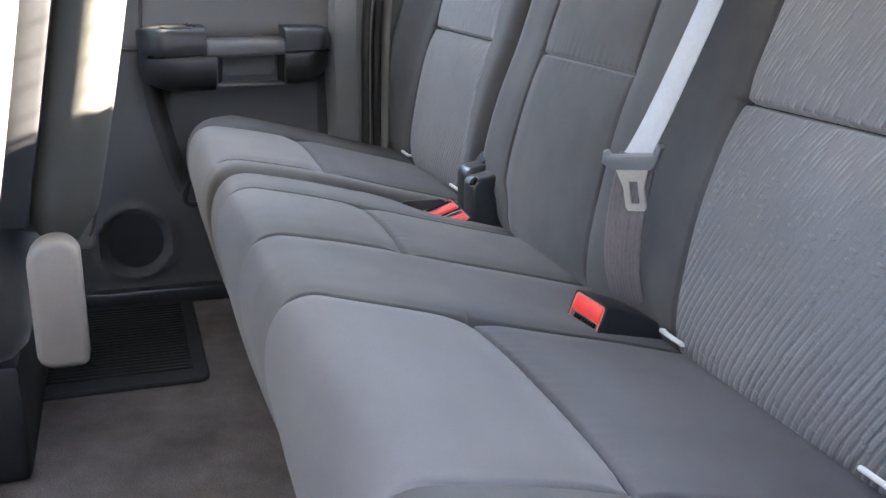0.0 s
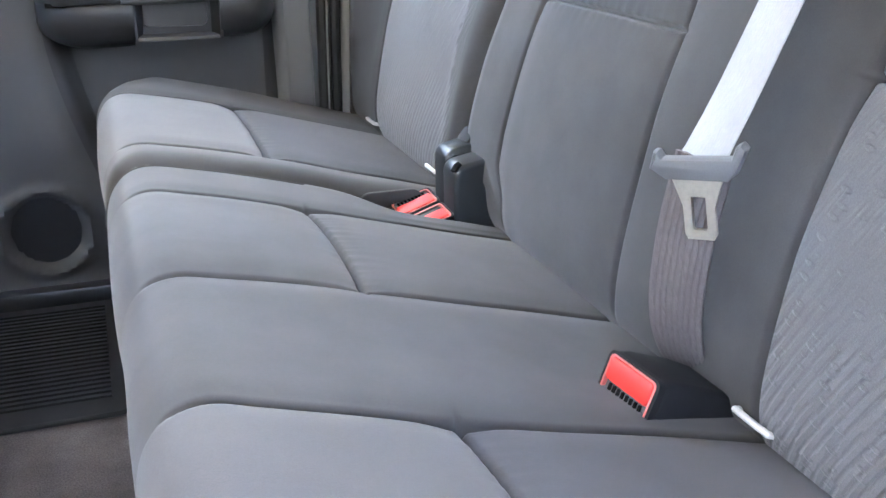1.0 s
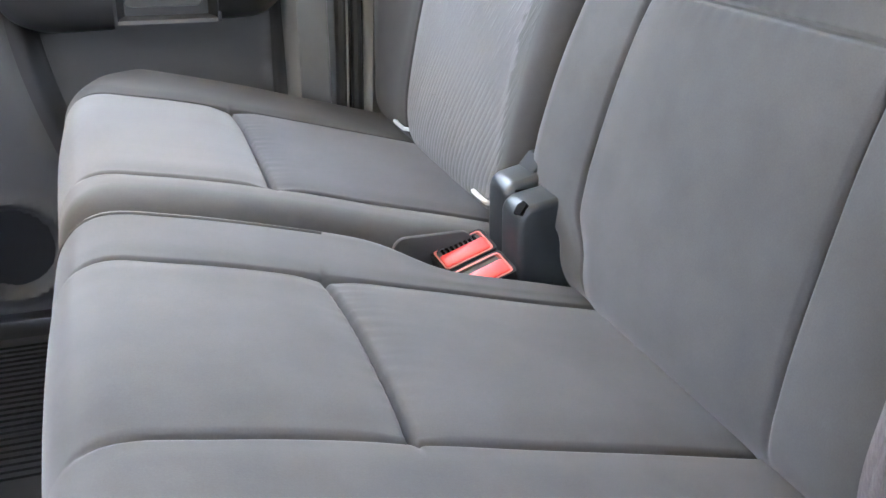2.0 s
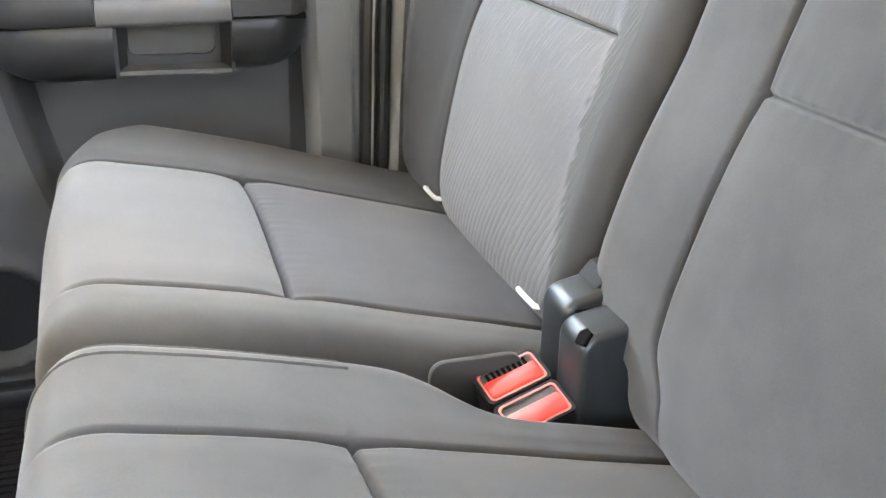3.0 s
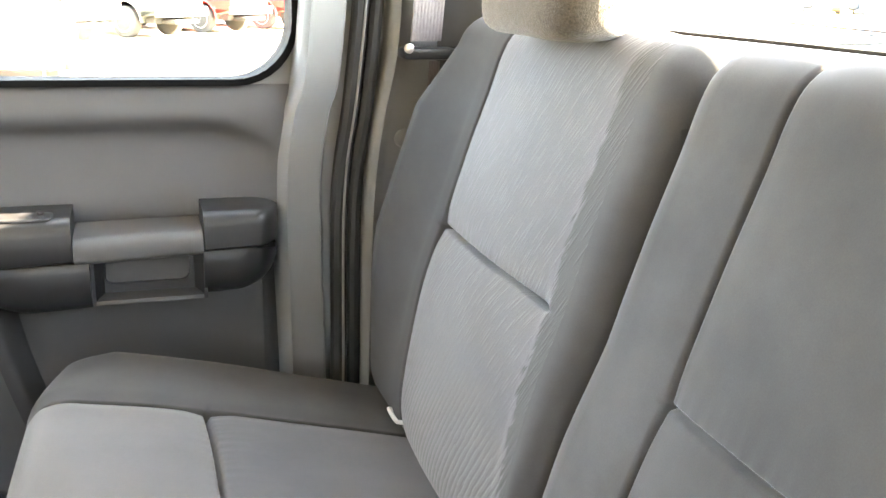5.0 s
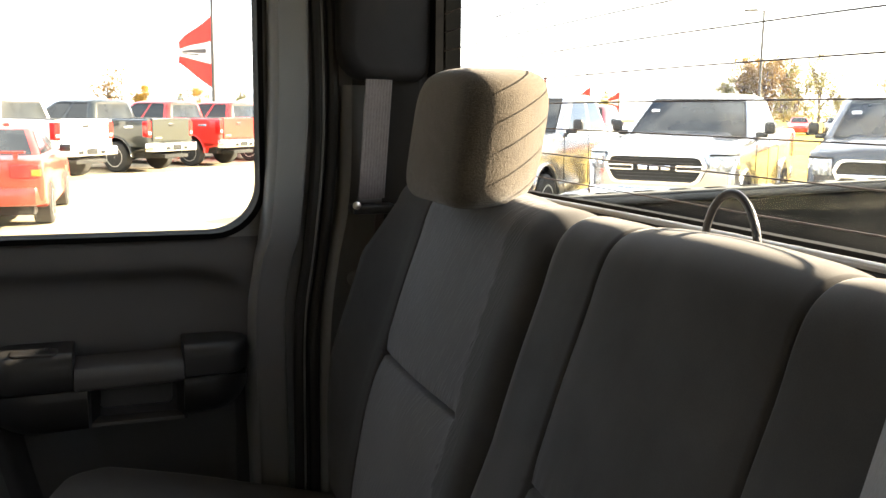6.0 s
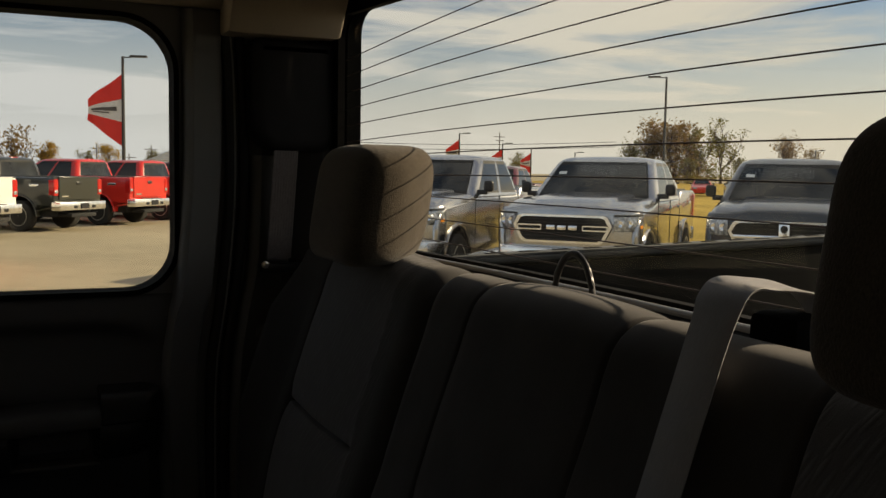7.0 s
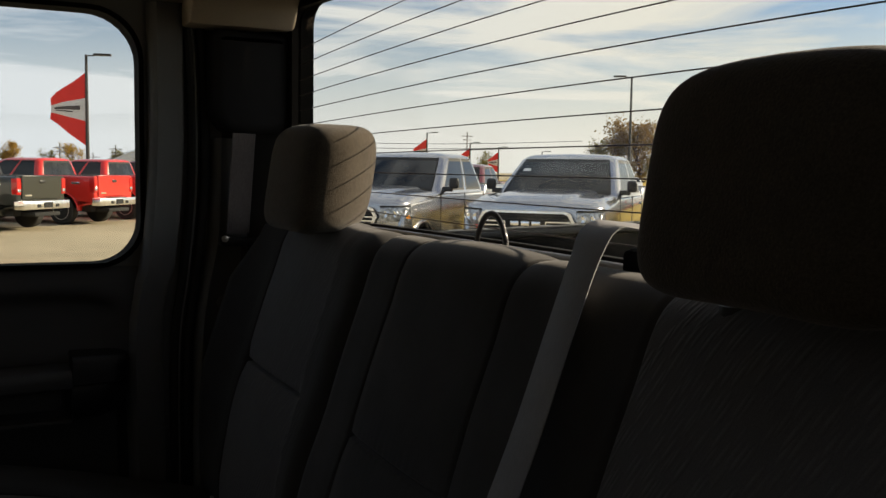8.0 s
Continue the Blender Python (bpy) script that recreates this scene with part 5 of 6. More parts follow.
def pickup(place, mat, label, chrome=True, crossed=False):
    """A crew-cab pickup, forwards along +x, its middle above the origin."""
    t = thing("pickup_truck", place, label, "truck", "parked trucks")
    outline = [(-2.85, 0.62), (-2.85, 1.40), (-1.10, 1.42), (-1.06, 1.31), (1.25, 1.31), (1.60, 1.25), (2.30, 1.20), (2.56, 1.12), (2.62, 1.00), (2.62, 0.70), (2.45, 0.52)]
    outline += arch(1.85, 0.52, 12, 0.40) + [(1.30, 0.44), (-1.20, 0.44)] + arch(-1.78, 0.52, 12, 0.40) + [(-2.34, 0.54)]
    part("body", outline_prism(outline, "y", -0.955, 0.955, 0.06, 3), mat, t)
    part("underbody", boxed(-2.6, 2.6, -0.76, 0.76, 0.38, 0.66), UNDER, t)
    # solid block, its dark colour painted in for the shade inside the bed
    part("bed_opening", boxed(-2.72, -1.14, -0.80, 0.80, 1.34, 1.424), UNDER, t, "dark block standing in for the shaded open bed")
    hood(t, mat)
    truck_cab(t, mat)
    for x in (1.85, -1.78):
        for y in (0.85, -0.85):
            wheel(t, x, y)
        for y in (0.945, -0.945):
            part("arch_lip", tube([(x + 0.535 * math.cos(a), y, 0.40 + 0.535 * math.sin(a)) for a in np.linspace(0.02, math.pi - 0.02, 17)], 0.028, 8), mat, t)
    bright = CHROME if chrome else mat
    # front
    face = [(2.42, -0.955), (2.56, -0.925), (2.68, -0.82), (2.77, -0.64), (2.82, -0.36), (2.835, 0), (2.82, 0.36), (2.77, 0.64), (2.68, 0.82), (2.56, 0.925), (2.42, 0.955), (2.36, 0.955), (2.36, -0.955)]
    part("nose", outline_prism(face, "z", 0.62, 1.225, 0.05, 3), mat, t)
    hexa = [(-0.655, 1.02), (-0.56, 0.835), (-0.50, 0.80), (0.50, 0.80), (0.56, 0.835), (0.655, 1.02), (0.60, 1.125), (0.54, 1.15), (-0.54, 1.15), (-0.60, 1.125)]
    hexb = [(y * 0.935, 0.978 + (z - 0.978) * 0.84) for y, z in hexa]

    def bowed(bm):
        """Bent back like the nose."""
        for v in bm.verts:
            v.co.x -= 0.05 * abs(v.co.y) ** 2
        return bm

    part("grille", bowed(outline_prism(hexa, "x", 2.74, 2.872)), UNDER, t, "black grille")
    part("grille_surround", bowed(ring_plate(hexa, hexb, "x", 2.78, 2.900)), bright, t, "bright grille surround")
    if crossed:
        part("grille_post", bowed(boxed(2.86, 2.915, -0.065, 0.065, 0.80, 1.15, bevel=0.015)), bright, t, "broad chrome centre post")
        part("grille_bar", bowed(boxed(2.86, 2.905, -0.60, 0.60, 0.935, 0.985, bevel=0.012)), bright, t)
        part("badge", lathe([(0.0, 0.045), (0.012, 0.040), (0.016, 0.0)], 16, "x", centre=(2.913, 0, 1.06)), UNDER, t, "plain dark badge disc")
    else:
        for s in (1, -1):
            ya, yb = min(s * 0.27, s * 0.60), max(s * 0.27, s * 0.60)
            part("grille_bar", bowed(ring_plate(rounded(ya, yb, 0.955, 1.025, 0.012, 3), rounded(ya + 0.014, yb - 0.014, 0.972, 1.008, 0.006, 3), "x", 2.86, 2.893)), bright, t)
        for k in range(3):
            part("badge", boxed(2.868, 2.898, -0.205 + k * 0.145, -0.085 + k * 0.145, 0.962, 1.022, bevel=0.010), bright, t, "plain bright badge bar")
    for k in range(7):
        part("grille_slat", bowed(boxed(2.868, 2.880, -0.50, 0.50, 0.835 + k * 0.042, 0.845 + k * 0.042)), BLACK, t)
    for s in (1, -1):
        lens = [(2.40, s * 0.968), (2.57, s * 0.94), (2.70, s * 0.83), (2.79, s * 0.665), (2.74, s * 0.665), (2.64, s * 0.80), (2.52, s * 0.89), (2.40, s * 0.92)]
        part("headlight", outline_prism(lens, "z", 0.955, 1.15, 0.012, 2), LAMP_CLEAR, t, "clear headlight lens")
        part("headlight_brow", outline_prism([(x + 0.012, y * 1.004) for x, y in lens], "z", 1.145, 1.165, 0.004, 1), UNDER, t)
        for y, x in ((0.73, 2.752), (0.84, 2.688)):
            part("headlight_core", lathe([(x - 0.08, 0.050), (x, 0.050), (x + 0.012, 0.040), (x + 0.004, 0.012)], 14, "x", centre=(0, s * y, 1.055)), CHROME, t, "round bright lamp core")
        part("turn_lamp", outline_prism([(2.43, s * 0.972), (2.53, s * 0.956), (2.56, s * 0.932), (2.53, s * 0.91), (2.43, s * 0.94)], "z", 0.99, 1.03, 0.006, 1), LAMP_AMBER, t, "amber turn lamp")
        part("mirror", outline_prism(rounded(min(s * 1.01, s * 1.155), max(s * 1.01, s * 1.155), 1.375, 1.535, 0.04, 4), "x", 0.87, 0.97, 0.03, 3), BLACK, t, "black door mirror")
        part("mirror_arm", boxed(0.88, 0.96, min(s * 0.90, s * 1.06), max(s * 0.90, s * 1.06), 1.33, 1.40, bevel=0.01), BLACK, t)
        for x in (0.0, -0.85):
            part("door_handle", boxed(x - 0.10, x + 0.08, min(s * 0.95, s * 0.978), max(s * 0.95, s * 0.978), 1.16, 1.20, bevel=0.008), mat, t)
        for x in (1.15, 0.02, -0.98):
            part("door_seam", boxed(x - 0.006, x + 0.006, min(s * 0.947, s * 0.959), max(s * 0.947, s * 0.959), 0.58, 1.30), UNDER, t)
        part("side_step", tube([(1.22, s * 0.97, 0.42), (-1.15, s * 0.97, 0.42)], 0.05, 10), bright, t)
        part("fog_lamp", lathe([(2.70, 0.06), (2.862, 0.06), (2.868, 0.03)], 12, "x", centre=(0, s * 0.70, 0.60)), LAMP_CLEAR, t)
        part("tail_lamp", outline_prism(rounded(s * 0.875 - 0.085, s * 0.875 + 0.085, 0.94, 1.36, 0.03, 3), "x", -2.875, -2.70, 0.015, 1), LAMP_RED, t, "red tail lamp")
        part("reverse_lamp", boxed(-2.882, -2.80, s * 0.875 - 0.06, s * 0.875 + 0.06, 1.00, 1.08, bevel=0.006), LAMP_CLEAR, t)
        part("bed_badge", boxed(-2.40, -2.12, min(s * 0.95, s * 0.96), max(s * 0.95, s * 0.96), 1.17, 1.23, bevel=0.002), bright, t, "plain badge bar")
    part("front_bumper", outline_prism([(2.52, -0.975), (2.78, -0.86), (2.92, -0.5), (2.95, 0), (2.92, 0.5), (2.78, 0.86), (2.52, 0.975), (2.36, 0.975), (2.36, -0.975)], "z", 0.50, 0.745, 0.04, 3), bright, t, "front bumper")
    part("bumper_intake", boxed(2.80, 2.955, -0.42, 0.42, 0.545, 0.635, bevel=0.02), UNDER, t)
    part("air_dam", boxed(2.46, 2.76, -0.80, 0.80, 0.36, 0.52, bevel=0.03), BLACK, t)
    # rear
    part("tailgate", outline_prism(rounded(-0.775, 0.775, 0.82, 1.415, 0.03, 3), "x", -2.885, -2.80, 0.015, 1), mat, t)
    part("tailgate_lip", boxed(-2.90, -2.80, -0.775, 0.775, 1.395, 1.425, bevel=0.01), mat, t)
    part("tailgate_handle", boxed(-2.90, -2.87, -0.11, 0.11, 1.22, 1.30, bevel=0.01), BLACK, t)
    part("tailgate_badge", boxed(-2.894, -2.87, 0.42, 0.68, 0.90, 0.94), bright, t, "plain bright badge bar")
    part("rear_bumper", outline_prism([(-2.80, -0.97), (-3.02, -0.91), (-3.06, -0.4), (-3.06, 0.4), (-3.02, 0.91), (-2.80, 0.97)], "z", 0.56, 0.78, 0.02, 2), CHROME, t, "chrome rear bumper")
    part("number_plate", boxed(-3.075, -3.05, -0.16, 0.16, 0.60, 0.74), UNDER, t, "plain plate recess")
    for s in (1, -1):
        part("bumper_hole", boxed(-3.07, -3.04, s * 0.36 - 0.07, s * 0.36 + 0.07, 0.61, 0.69, bevel=0.01), UNDER, t)
    part("bumper_step", boxed(-3.05, -2.80, -0.40, 0.40, 0.775, 0.795), BLACK, t)
    part("tow_bar", boxed(-3.04, -2.6, -0.5, 0.5, 0.38, 0.48, bevel=0.02), UNDER, t)
    part("roof_lamp", boxed(-0.86, -0.78, -0.14, 0.14, 1.895, 1.92, bevel=0.008), LAMP_RED, t)
    return t


def sedan(place, mat, label, group="parked cars"):
    t = thing("sedan_car", place, label, "car", group)
    outline = [(-2.28, 0.42), (-2.33, 0.62), (-2.30, 0.98), (-2.20, 1.02), (-1.45, 1.03), (0.75, 0.98), (1.60, 0.90), (2.15, 0.76), (2.28, 0.56), (2.24, 0.30)]
    outline += arch(1.38, 0.36, 8, 0.28) + [(0.95, 0.24), (-0.90, 0.24)] + arch(-1.32, 0.36, 8, 0.28) + [(-1.75, 0.30)]
    part("body", outline_prism(outline, "y", -0.86, 0.86, 0.07, 3), mat, t)
    part("underbody", boxed(-2.0, 2.0, -0.68, 0.68, 0.20, 0.45), UNDER, t)
    cabin(t, mat, (0.95, -1.72), (0.10, -0.95), 0.98, 1.40, 0.78, 0.58, (-0.30,))
    for x in (1.38, -1.32):
        for y in (0.75, -0.75):
            wheel(t, x, y, 0.31)
    part("spoiler", outline_prism([(-2.26, -0.62), (-2.16, -0.62), (-2.16, 0.62), (-2.26, 0.62)], "z", 1.08, 1.11, 0.01, 1), mat, t)
    for s in (1, -1):
        part("spoiler_foot", boxed(-2.23, -2.18, s * 0.5 - 0.03, s * 0.5 + 0.03, 1.0, 1.09), mat, t)
        part("tail_lamp", outline_prism(rounded(s * 0.62 - 0.19, s * 0.62 + 0.19, 0.74, 0.93, 0.03, 3), "x", -2.345, -2.22, 0.01, 1), LAMP_RED, t, "red tail lamp")
        part("turn_lamp", boxed(-2.35, -2.25, s * 0.75 - 0.07, s * 0.75 + 0.05, 0.77, 0.86, bevel=0.01), LAMP_AMBER, t, "amber lamp")
        part("headlight", boxed(2.08, 2.26, s * 0.62 - 0.18, s * 0.62 + 0.18, 0.60, 0.74, bevel=0.03), LAMP_CLEAR, t)
        part("mirror", boxed(0.50, 0.62, min(s * 0.84, s * 1.02), max(s * 0.84, s * 1.02), 0.98, 1.10, bevel=0.03), BLACK, t)
        part("reflector", boxed(-2.36, -2.30, s * 0.60 - 0.05, s * 0.60 + 0.05, 0.46, 0.52, bevel=0.008), LAMP_CLEAR, t)
    part("rear_bumper", outline_prism([(-2.20, -0.86), (-2.36, -0.74), (-2.40, 0), (-2.36, 0.74), (-2.20, 0.86)], "z", 0.36, 0.62, 0.04, 2), mat, t)
    part("number_plate", boxed(-2.345, -2.30, -0.16, 0.16, 0.70, 0.82), UNDER, t, "plain plate recess")
    return t


LOT_TURN = 0.72


def lot(x, y):
    """A place on the lot, whose grid lies a little askew to the cab."""
    a = radians(LOT_TURN)
    dx, dy = x + 0.31, y + 0.70
    return dx * math.cos(a) - dy * math.sin(a) - 0.31, dx * math.sin(a) + dy * math.cos(a) - 0.70


def stood(x, y, fx, fy):
    return pose(*lot(x, y), GROUND_Z, 0, 0, math.degrees(math.atan2(fy, fx)) + LOT_TURN)


# row seen through the side window, tails towards the lot
ROW_F, ROW_R = Vector((-0.75, 0.66)), Vector((0.66, 0.75))
first = Vector((3.29, 29.3)) - ROW_R * 0.86 + ROW_F * 1.78
for k, (mat, label) in enumerate(((SILVER_P, "silver crew-cab pickup parked tail out"), (WHITE_P, "white crew-cab pickup parked tail out"), (BLACK_P, "black-green crew-cab pickup with chrome bumper"),
                                  (RED_P, "red crew-cab pickup with chrome bumper"), (RED_P, "red crew-cab pickup parked at the row end"), (MAROON_P, "dark maroon crew-cab pickup in the row"))):
    c = first + ROW_R * 3.2 * (k - 3)
    pickup(stood(c.x, c.y, *ROW_F), mat, label)
# row seen through the back window, noses towards the lot
NOSE_F, NOSE_L = Vector((-0.735, -0.678)), Vector((0.73, -0.68))
nose = Vector((6.30, 9.6)) - NOSE_F * 2.75
for k, (mat, label) in enumerate(((SILVER_P, "silver crew-cab pickup parked nose out"), (SILVER_P, "silver crew-cab pickup with chrome-framed black grille"), (GREY_P, "dark blue-grey crew-cab pickup with a crossed chrome grille"), (GREY_P, "dark grey pickup at the end of the row"))):
    c = nose + NOSE_L * 2.72 * (k - 1)
    pickup(stood(c.x, c.y, *NOSE_F) @ Matrix.Diagonal((1, 1, 1.05, 1)), mat, label, crossed=k > 1)
sedan(stood(-1.84, 15.7, 0.04, 1.0), ORANGE_P, "orange-red sedan with a boot spoiler on the lot")
# second row behind the noses
pickup(stood(12.2, 22.5, -0.68, -0.73), MAROON_P, "maroon pickup behind the front row")

far_row = random.Random(4)
for k in range(13):
    mat = (RED_P, RED_P, WHITE_P, RED_P, GREY_P, RED_P)[k % 6]
    sedan(stood(46 + k * 2.3, 66 - k * 1.5 + far_row.uniform(-0.5, 0.5), -0.62, -0.78), mat, {"r": "red", "w": "white", "d": "dark grey"}[mat.name[0]] + " car far off across the lot", "far parked cars")

# ---------------------------------------------------------------- poles, flags, grass, trees
POLE = material("dark_bronze_pole", (0.045, 0.04, 0.038), rough=0.5, grain=40, vary=0.1, bump=0)
WOOD_POLE = material("weathered_pole_wood", (0.12, 0.09, 0.07), rough=0.9, grain=30, vary=0.3, bump=0.2)
FLAG_RED = material("red_flag_cloth", (0.78, 0.045, 0.035), rough=0.8, grain=60, vary=0.1, bump=0.1)
FLAG_WHITE = material("white_flag_cloth", (0.72, 0.70, 0.68), rough=0.8, grain=60, vary=0.06, bump=0.1)
FLAG_INK = material("dark_flag_print", (0.10, 0.09, 0.09), rough=0.8, bump=0)


def lamp_post(x, y, top, arm, flag=0.0):
    p = thing("lamp_post", (*lot(x, y), GROUND_Z), "tall dark parking lot lamp post" + (" with a red and white flag" if flag else ""), "lamp post", "lot lamp posts")
    h = top - GROUND_Z
    part("shaft", tube([(0, 0, 0), (0, 0, h * 0.5), (0, 0, h)], [0.13, 0.11, 0.085], 10), POLE, p)
    part("base", lathe([(0, 0.28), (0.5, 0.28), (0.55, 0.22)], 16, "z"), GROUND, p)
    d = Vector(arm).normalized()
    n = Vector((-d.y, d.x, 0))
    part("arm", tube([(0, 0, h - 0.06), d * 0.5 + Vector((0, 0, h - 0.04))], 0.04, 8), POLE, p)
    c = d * 0.95 + Vector((0, 0, h - 0.04))
    q = [c + d * a * 0.5 + n * b * 0.2 for a, b in ((-1, -1), (1, -1), (1, 1), (-1, 1))]
    part("lamp_head", panel(q, 0.12), POLE, p)
    if flag:
        fly = -Vector((1.0, -0.33, 0))
        fly.normalize()
        wide = Vector((fly.y, -fly.x, 0))
        rows, cols = 16, 18
        drop = flag * 2.2

        def cloth(u, v):
            """u along the hoist from the top, v towards the fly."""
            tip = 0.42 + 0.16 * u
            z = h - 0.55 * flag - drop * (u + (tip - u) * 0.85 * v)
            sway = 0.16 * flag * math.sin(7 * v + 2.2 * u) * v
            return fly * (0.09 + flag * 1.04 * v) + wide * sway + Vector((0, 0, z))

        for name, a, b, mat in (("flag_top", 0.0, 0.34, FLAG_RED), ("flag_middle", 0.34, 0.66, FLAG_WHITE), ("flag_bottom", 0.66, 1.0, FLAG_RED)):
            bm = bmesh.new()
            off = wide * 0.012
            g = [[[bm.verts.new(cloth(a + (b - a) * i / rows, k / cols) + off * s) for k in range(cols + 1)] for i in range(rows + 1)] for s in (0, 1)]
            for s in (0, 1):
                for i in range(rows):
                    for k in range(cols):
                        bm.faces.new((g[s][i][k], g[s][i][k + 1], g[s][i + 1][k + 1], g[s][i + 1][k]))
            bmesh.ops.recalc_face_normals(bm, faces=bm.faces[:])
            part(name, bm, mat, p, "red cloth" if mat is FLAG_RED else "white cloth")
        if flag > 1.2:
            for a, b, v0, v1 in ((0.44, 0.51, 0.15, 0.9), (0.535, 0.56, 0.35, 0.85)):
                bm = bmesh.new()
                g = [[bm.verts.new(cloth(u, v0 + (v1 - v0) * k / 10) + wide * (0.03 * s)) for k in range(11)] for u, s in ((a, -1), (b, -1), (b, 2), (a, 2))]
                for i in range(4):
                    for k in range(10):
                        bm.faces.new((g[i][k], g[i][k + 1], g[(i + 1) % 4][k + 1], g[(i + 1) % 4][k]))
                bmesh.ops.recalc_face_normals(bm, faces=bm.faces[:])
                part("print_bar", bm, FLAG_INK, p, "plain dark bar of unreadable print")
    return p


lamp_post(6.35, 60.0, 7.6, (1, -0.3, 0), 2.0)
lamp_post(47.9, 60.0, 8.75, (-1, 0.8, 0))
lamp_post(54.0, 110.0, 5.9, (1, -0.5, 0), 1.6)
lamp_post(66.0, 120.0, 5.1, (1, -0.5, 0), 1.5)
lamp_post(75.6, 128.0, 4.8, (1, -0.5, 0), 1.5)
lamp_post(86.5, 132.0, 4.4, (1, -0.5, 0), 1.5)
lamp_post(118.0, 110.0, 5.2, (1, -0.5, 0))


def utility_pole(x, y, h):
    p = thing("utility_pole", (*lot(x, y), GROUND_Z), "wooden power pole far behind the lot", "power pole", "power poles")
    part("shaft", tube([(0, 0, 0), (0, 0, h)], [0.10, 0.07], 8), WOOD_POLE, p)
    part("cross_arm", boxed(-1.0, 1.0, -0.05, 0.05, h - 0.7, h - 0.6), WOOD_POLE, p)
    part("cross_arm", boxed(-0.7, 0.7, -0.05, 0.05, h - 1.3, h - 1.2), WOOD_POLE, p)


for x, y, h in ((12.3, 150, 4.9), (17.0, 150, 3.6), (4.5, 150, 3.4), (20.3, 150, 4.9), (72, 132, 8.0)):
    utility_pole(x, y, h)
CABLE = material("black_cable", (0.03, 0.03, 0.03), rough=0.7, bump=0)
for dz in (0.0, -0.8):
    pts = [(*lot(30 + 4.4 * k, 150 - 1.6 * k), 6.2 + dz - 1.0 * math.sin(math.pi * k / 14)) for k in range(15)]
    tagged(link_mesh("power_cable", tube(pts, 0.045, 5), CABLE), "thin dark power cable across the sky", "cable", "power cables")

GRASS = material("dry_yellow_grass", (0.42, 0.30, 0.075), rough=1.0, grain=2.0, vary=0.22, stain=0.15, stain_vary=0.25, bump=0.6, dist=0.05, spec=0.05)
bm = bmesh.new()
corners = [(9.6, 14.6), (17.5, 7.0), (120, 60), (190, 150), (60, 170), (30, 60)]
c0 = [bm.verts.new((*lot(x, y), GROUND_Z + 0.015)) for x, y in corners]
bm.faces.new(c0)
bmesh.ops.subdivide_edges(bm, edges=bm.edges[:], cuts=4, use_grid_fill=True)
bmesh.ops.recalc_face_normals(bm, faces=bm.faces[:])
structure("grass_field", bm, GRASS, "dry yellow grass behind the parked trucks", "grass", 0)

BARK = material("grey_brown_bark", (0.11, 0.085, 0.07), rough=0.95, grain=8, vary=0.3, bump=0.5, dist=0.02)
LEAF_BROWN = material("brown_autumn_leaves", (0.25, 0.165, 0.062), rough=0.9, grain=1.2, vary=0.35, stain=0.3, stain_vary=0.3, bump=0)
LEAF_OLIVE = material("olive_autumn_leaves", (0.20, 0.175, 0.05), rough=0.9, grain=1.2, vary=0.35, stain=0.3, stain_vary=0.3, bump=0)
LEAF_GOLD = material("yellow_autumn_leaves", (0.42, 0.27, 0.05), rough=0.9, grain=1.2, vary=0.3, stain=0.3, stain_vary=0.3, bump=0)


for leaf_mat in (LEAF_BROWN, LEAF_OLIVE, LEAF_GOLD):
    leaf_tree = leaf_mat.node_tree
    surface = leaf_tree.nodes["Principled BSDF"]
    through_leaf = leaf_tree.nodes.new("ShaderNodeBsdfTranslucent")
    leaf_tree.links.new(surface.inputs["Base Color"].links[0].from_socket, through_leaf.inputs["Color"])
    blend = node(leaf_tree, "ShaderNodeMixShader", Fac=0.55)
    leaf_tree.links.new(surface.outputs["BSDF"], blend.inputs[1])
    leaf_tree.links.new(through_leaf.outputs["BSDF"], blend.inputs[2])
    leaf_tree.links.new(blend.outputs["Shader"], leaf_tree.nodes["Material Output"].inputs["Surface"])


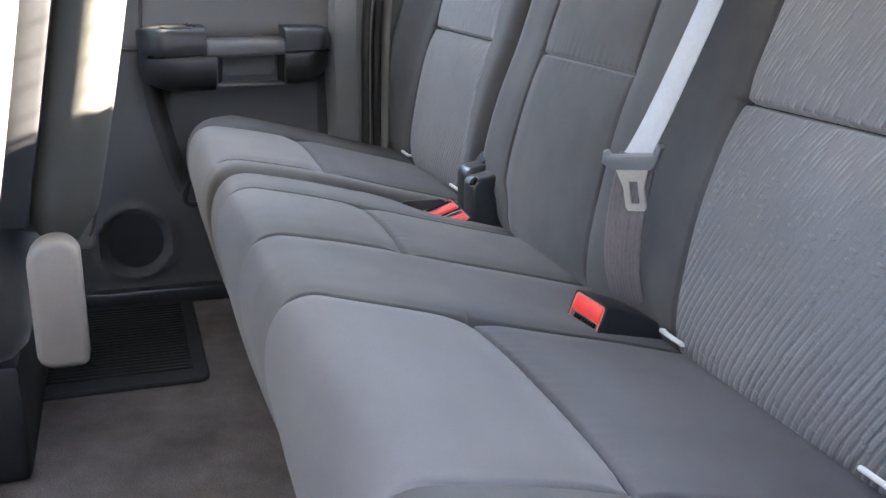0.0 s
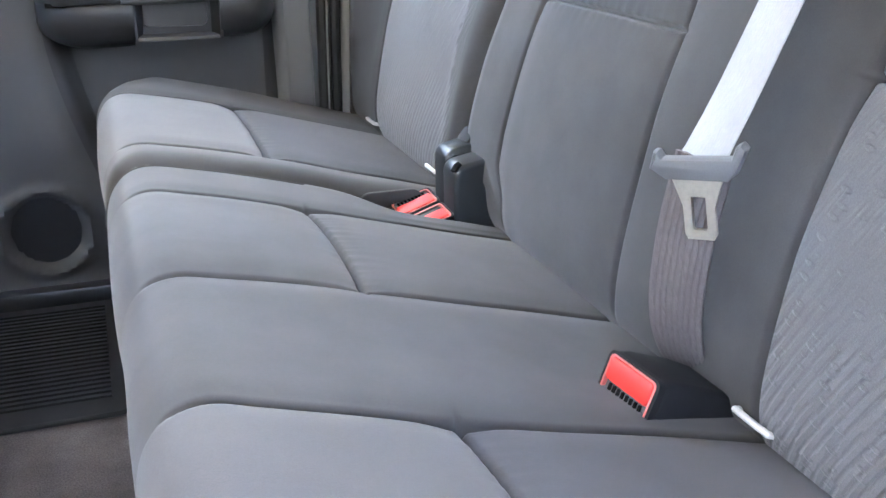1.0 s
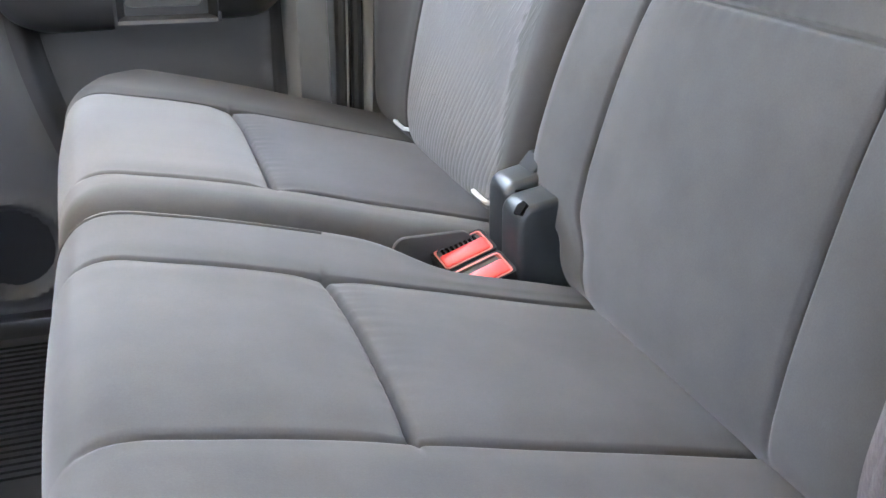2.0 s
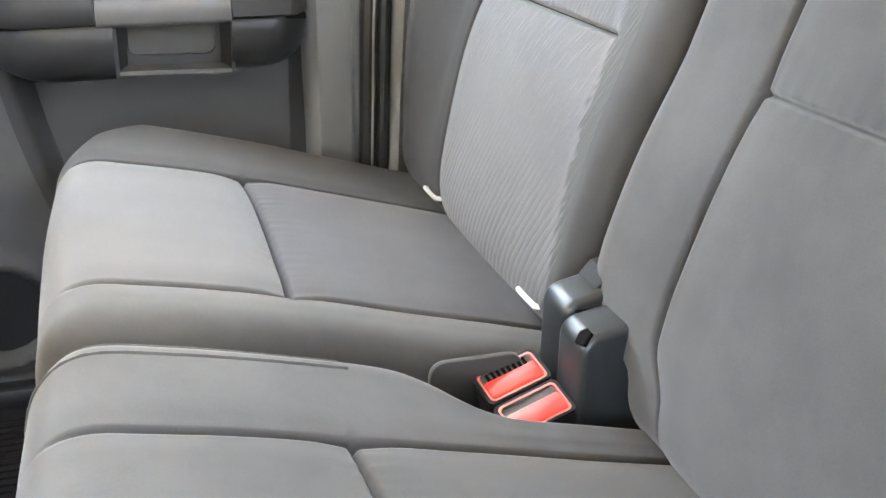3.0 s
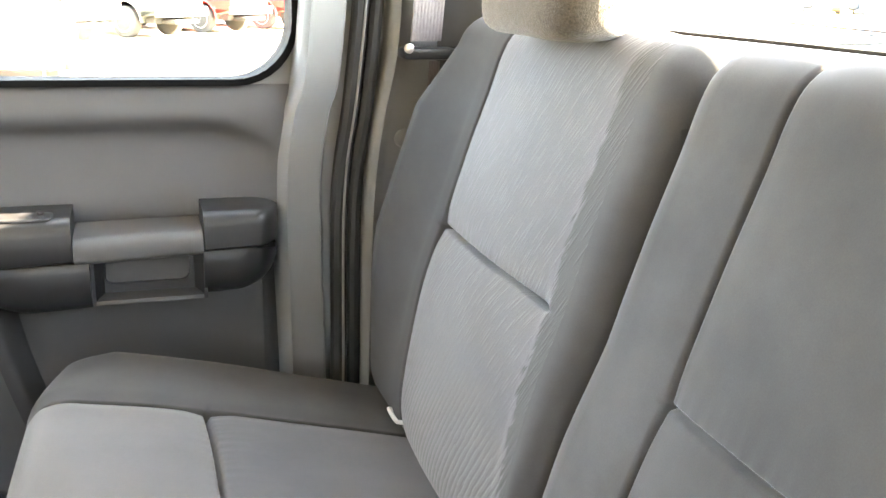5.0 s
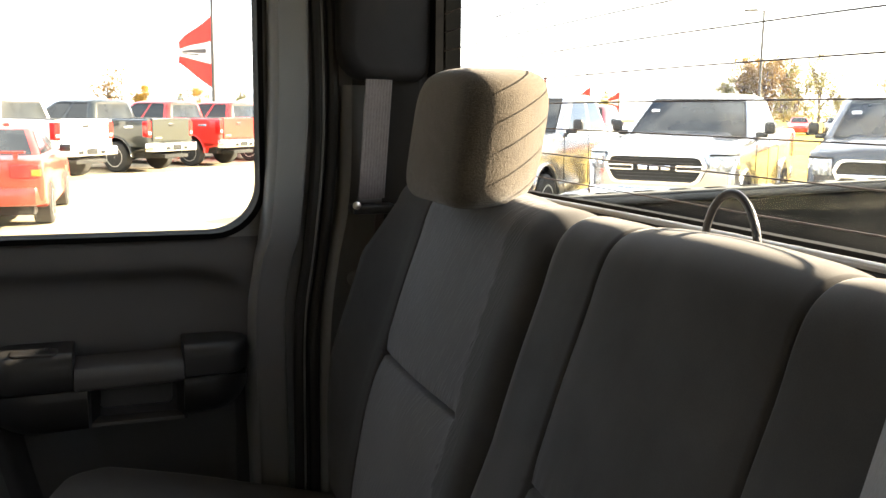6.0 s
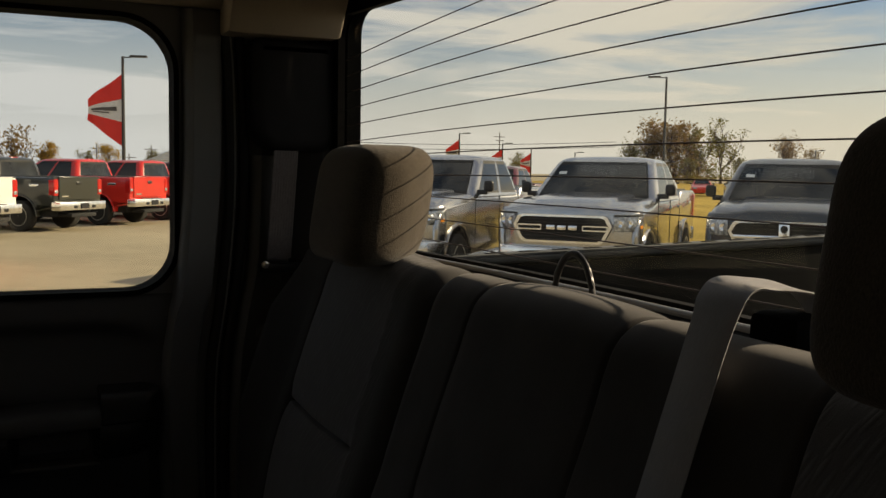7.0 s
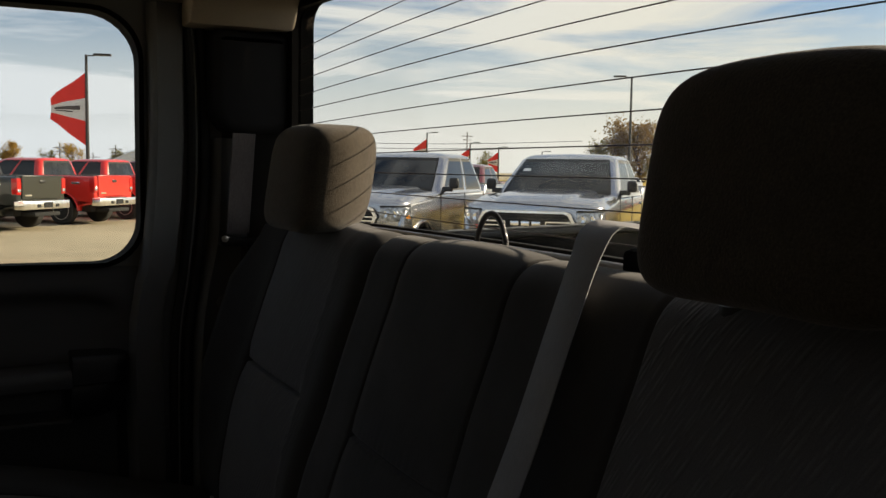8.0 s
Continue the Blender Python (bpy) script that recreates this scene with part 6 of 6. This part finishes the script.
def tree(x, y, height, spread, leaf, density, seed, label, bushy=0):
    """A trunk that forks into limbs and twigs, with small leaf clumps round the twigs' ends."""
    rng = random.Random(seed)
    t = thing("tree", (*lot(x, y), GROUND_Z), label, "tree", "trees behind the lot")
    wood, tips = bmesh.new(), []

    def grow(p, d, length, r, level):
        pts, q = [p], p.copy()
        dd = d.copy()
        for k in range(3):
            dd = (dd + Vector((rng.uniform(-1, 1), rng.uniform(-1, 1), rng.uniform(-0.4, 0.6))) * 0.22).normalized()
            q = q + dd * length / 3
            pts.append(q.copy())
        tube(pts, [r, r * 0.85, r * 0.7, r * 0.5], 5, bm=wood)
        if level >= 4:
            tips.append(q)
            return
        if level >= 2:
            tips.append(pts[2])
        for k in range(rng.randint(3, 4)):
            a = rng.uniform(0, 2 * math.pi)
            side = Vector((math.cos(a), math.sin(a), rng.uniform(0.25, 1.0))) * Vector((spread, spread, 1)).length * 0.5
            grow(pts[rng.randint(1, 3)], (dd * 0.8 + side * (0.55 if level else 0.6)).normalized(), length * rng.uniform(0.65, 0.95), r * 0.55, level + 1)

    grow(Vector((0, 0, 0)), Vector((0, 0, 1)), height * 0.24, height * 0.022, 0)
    top = max(v.co.z for v in wood.verts)
    part("trunk", wood, BARK, t, "bare branching trunk")
    verts, faces = [], []
    places = [(tip, 0.085) for tip in tips for k in range(density)]
    if bushy:
        wide = max(abs(v) for tip in tips for v in tip[:2])
        for k in range(bushy * 2):
            a, q = rng.uniform(0, 2 * math.pi), rng.random() ** 0.6
            z = rng.random() ** 1.2
            r = q * wide * (1.05 - 0.75 * z ** 2) * (0.8 + 0.3 * math.sin(3 * a + 5 * z))
            places.append((Vector((r * math.cos(a), r * math.sin(a), 0.04 * top + z * top * 0.92)), 0.03))
    for tip, wild in places:
        c = tip + Vector((rng.gauss(0, 0.5), rng.gauss(0, 0.5), rng.gauss(0, 0.42))) * height * wild
        if noise.noise(c * (5.0 / height) + Vector((seed, 0, 0))) < -0.16:
            continue
        u = Vector((rng.uniform(-1, 1), rng.uniform(-1, 1), rng.uniform(-1, 1))).normalized()
        w = u.orthogonal().normalized()
        s = height * rng.uniform(0.011, 0.025)
        n = len(verts)
        verts += [tuple(c + u * s), tuple(c + w * s * 0.6), tuple(c - u * s), tuple(c - w * s * 0.6), tuple(c + u.cross(w) * s * 0.35)]
        faces += [(n, n + 1, n + 4), (n + 1, n + 2, n + 4), (n + 2, n + 3, n + 4), (n + 3, n, n + 4)]
    me = bpy.data.meshes.new("crown")
    me.from_pydata(verts, [], faces)
    me.materials.append(leaf)
    crown = tagged(new("crown", me), "sparse autumn leaves", kind="stuff")
    crown.parent = t
    f = height / top
    t.scale = (f, f, f)
    return t


for x, y, high, leaf, dense_, seed, bush, label in (
        (112, 150, 8.5, LEAF_OLIVE, 6, 1, 900, "half-bare olive-brown autumn tree"), (117, 150, 11.0, LEAF_BROWN, 7, 2, 1300, "full brown autumn tree with bare twigs"),
        (122.5, 150, 13.5, LEAF_BROWN, 8, 3, 1500, "tall brown autumn tree with a ragged crown"), (128, 150, 11.5, LEAF_OLIVE, 6, 4, 1200, "olive-brown autumn tree beside the lot"),
        (136, 152, 14.0, LEAF_OLIVE, 4, 5, 480, "tall thinly leaved olive autumn tree"), (131.5, 142, 5.5, LEAF_OLIVE, 5, 6, 1100, "low olive-green bush tree"),
        (119, 142, 5.0, LEAF_OLIVE, 5, 7, 1100, "low olive-green bush tree"), (150, 148, 10.5, LEAF_BROWN, 3, 8, 380, "thin sparse brown autumn tree"),
        (157, 148, 8.0, LEAF_BROWN, 3, 9, 380, "thin sparse brown autumn tree"), (86, 150, 5.4, LEAF_OLIVE, 5, 10, 700, "small dark olive tree far off"),
        (1.0, 130, 6.6, LEAF_BROWN, 2, 11, 250, "nearly bare grey-brown tree"), (5.0, 130, 4.6, LEAF_GOLD, 6, 12, 1100, "rounded golden-leaved autumn tree"),
        (14.0, 150, 5.0, LEAF_GOLD, 6, 13, 1000, "rounded golden-leaved autumn tree"), (11.0, 150, 4.0, LEAF_OLIVE, 5, 14, 700, "small olive tree far off"), (20.5, 150, 4.2, LEAF_OLIVE, 5, 15, 700, "small olive tree far off")):
    tree(x, y, high, 1.15, leaf, dense_, seed, label, bush)
shed = thing("shed", (*lot(23.5, 150), GROUND_Z), "pale metal shed far behind the lot", "shed")
part("shed_wall", boxed(-4, 4, -2, 2, 0, 2.6), FLAG_WHITE, shed)
part("shed_roof", outline_prism([(-4.2, 2.6), (4.2, 2.6), (0, 4.4)], "y", -2.2, 2.2), SILVER_P, shed)
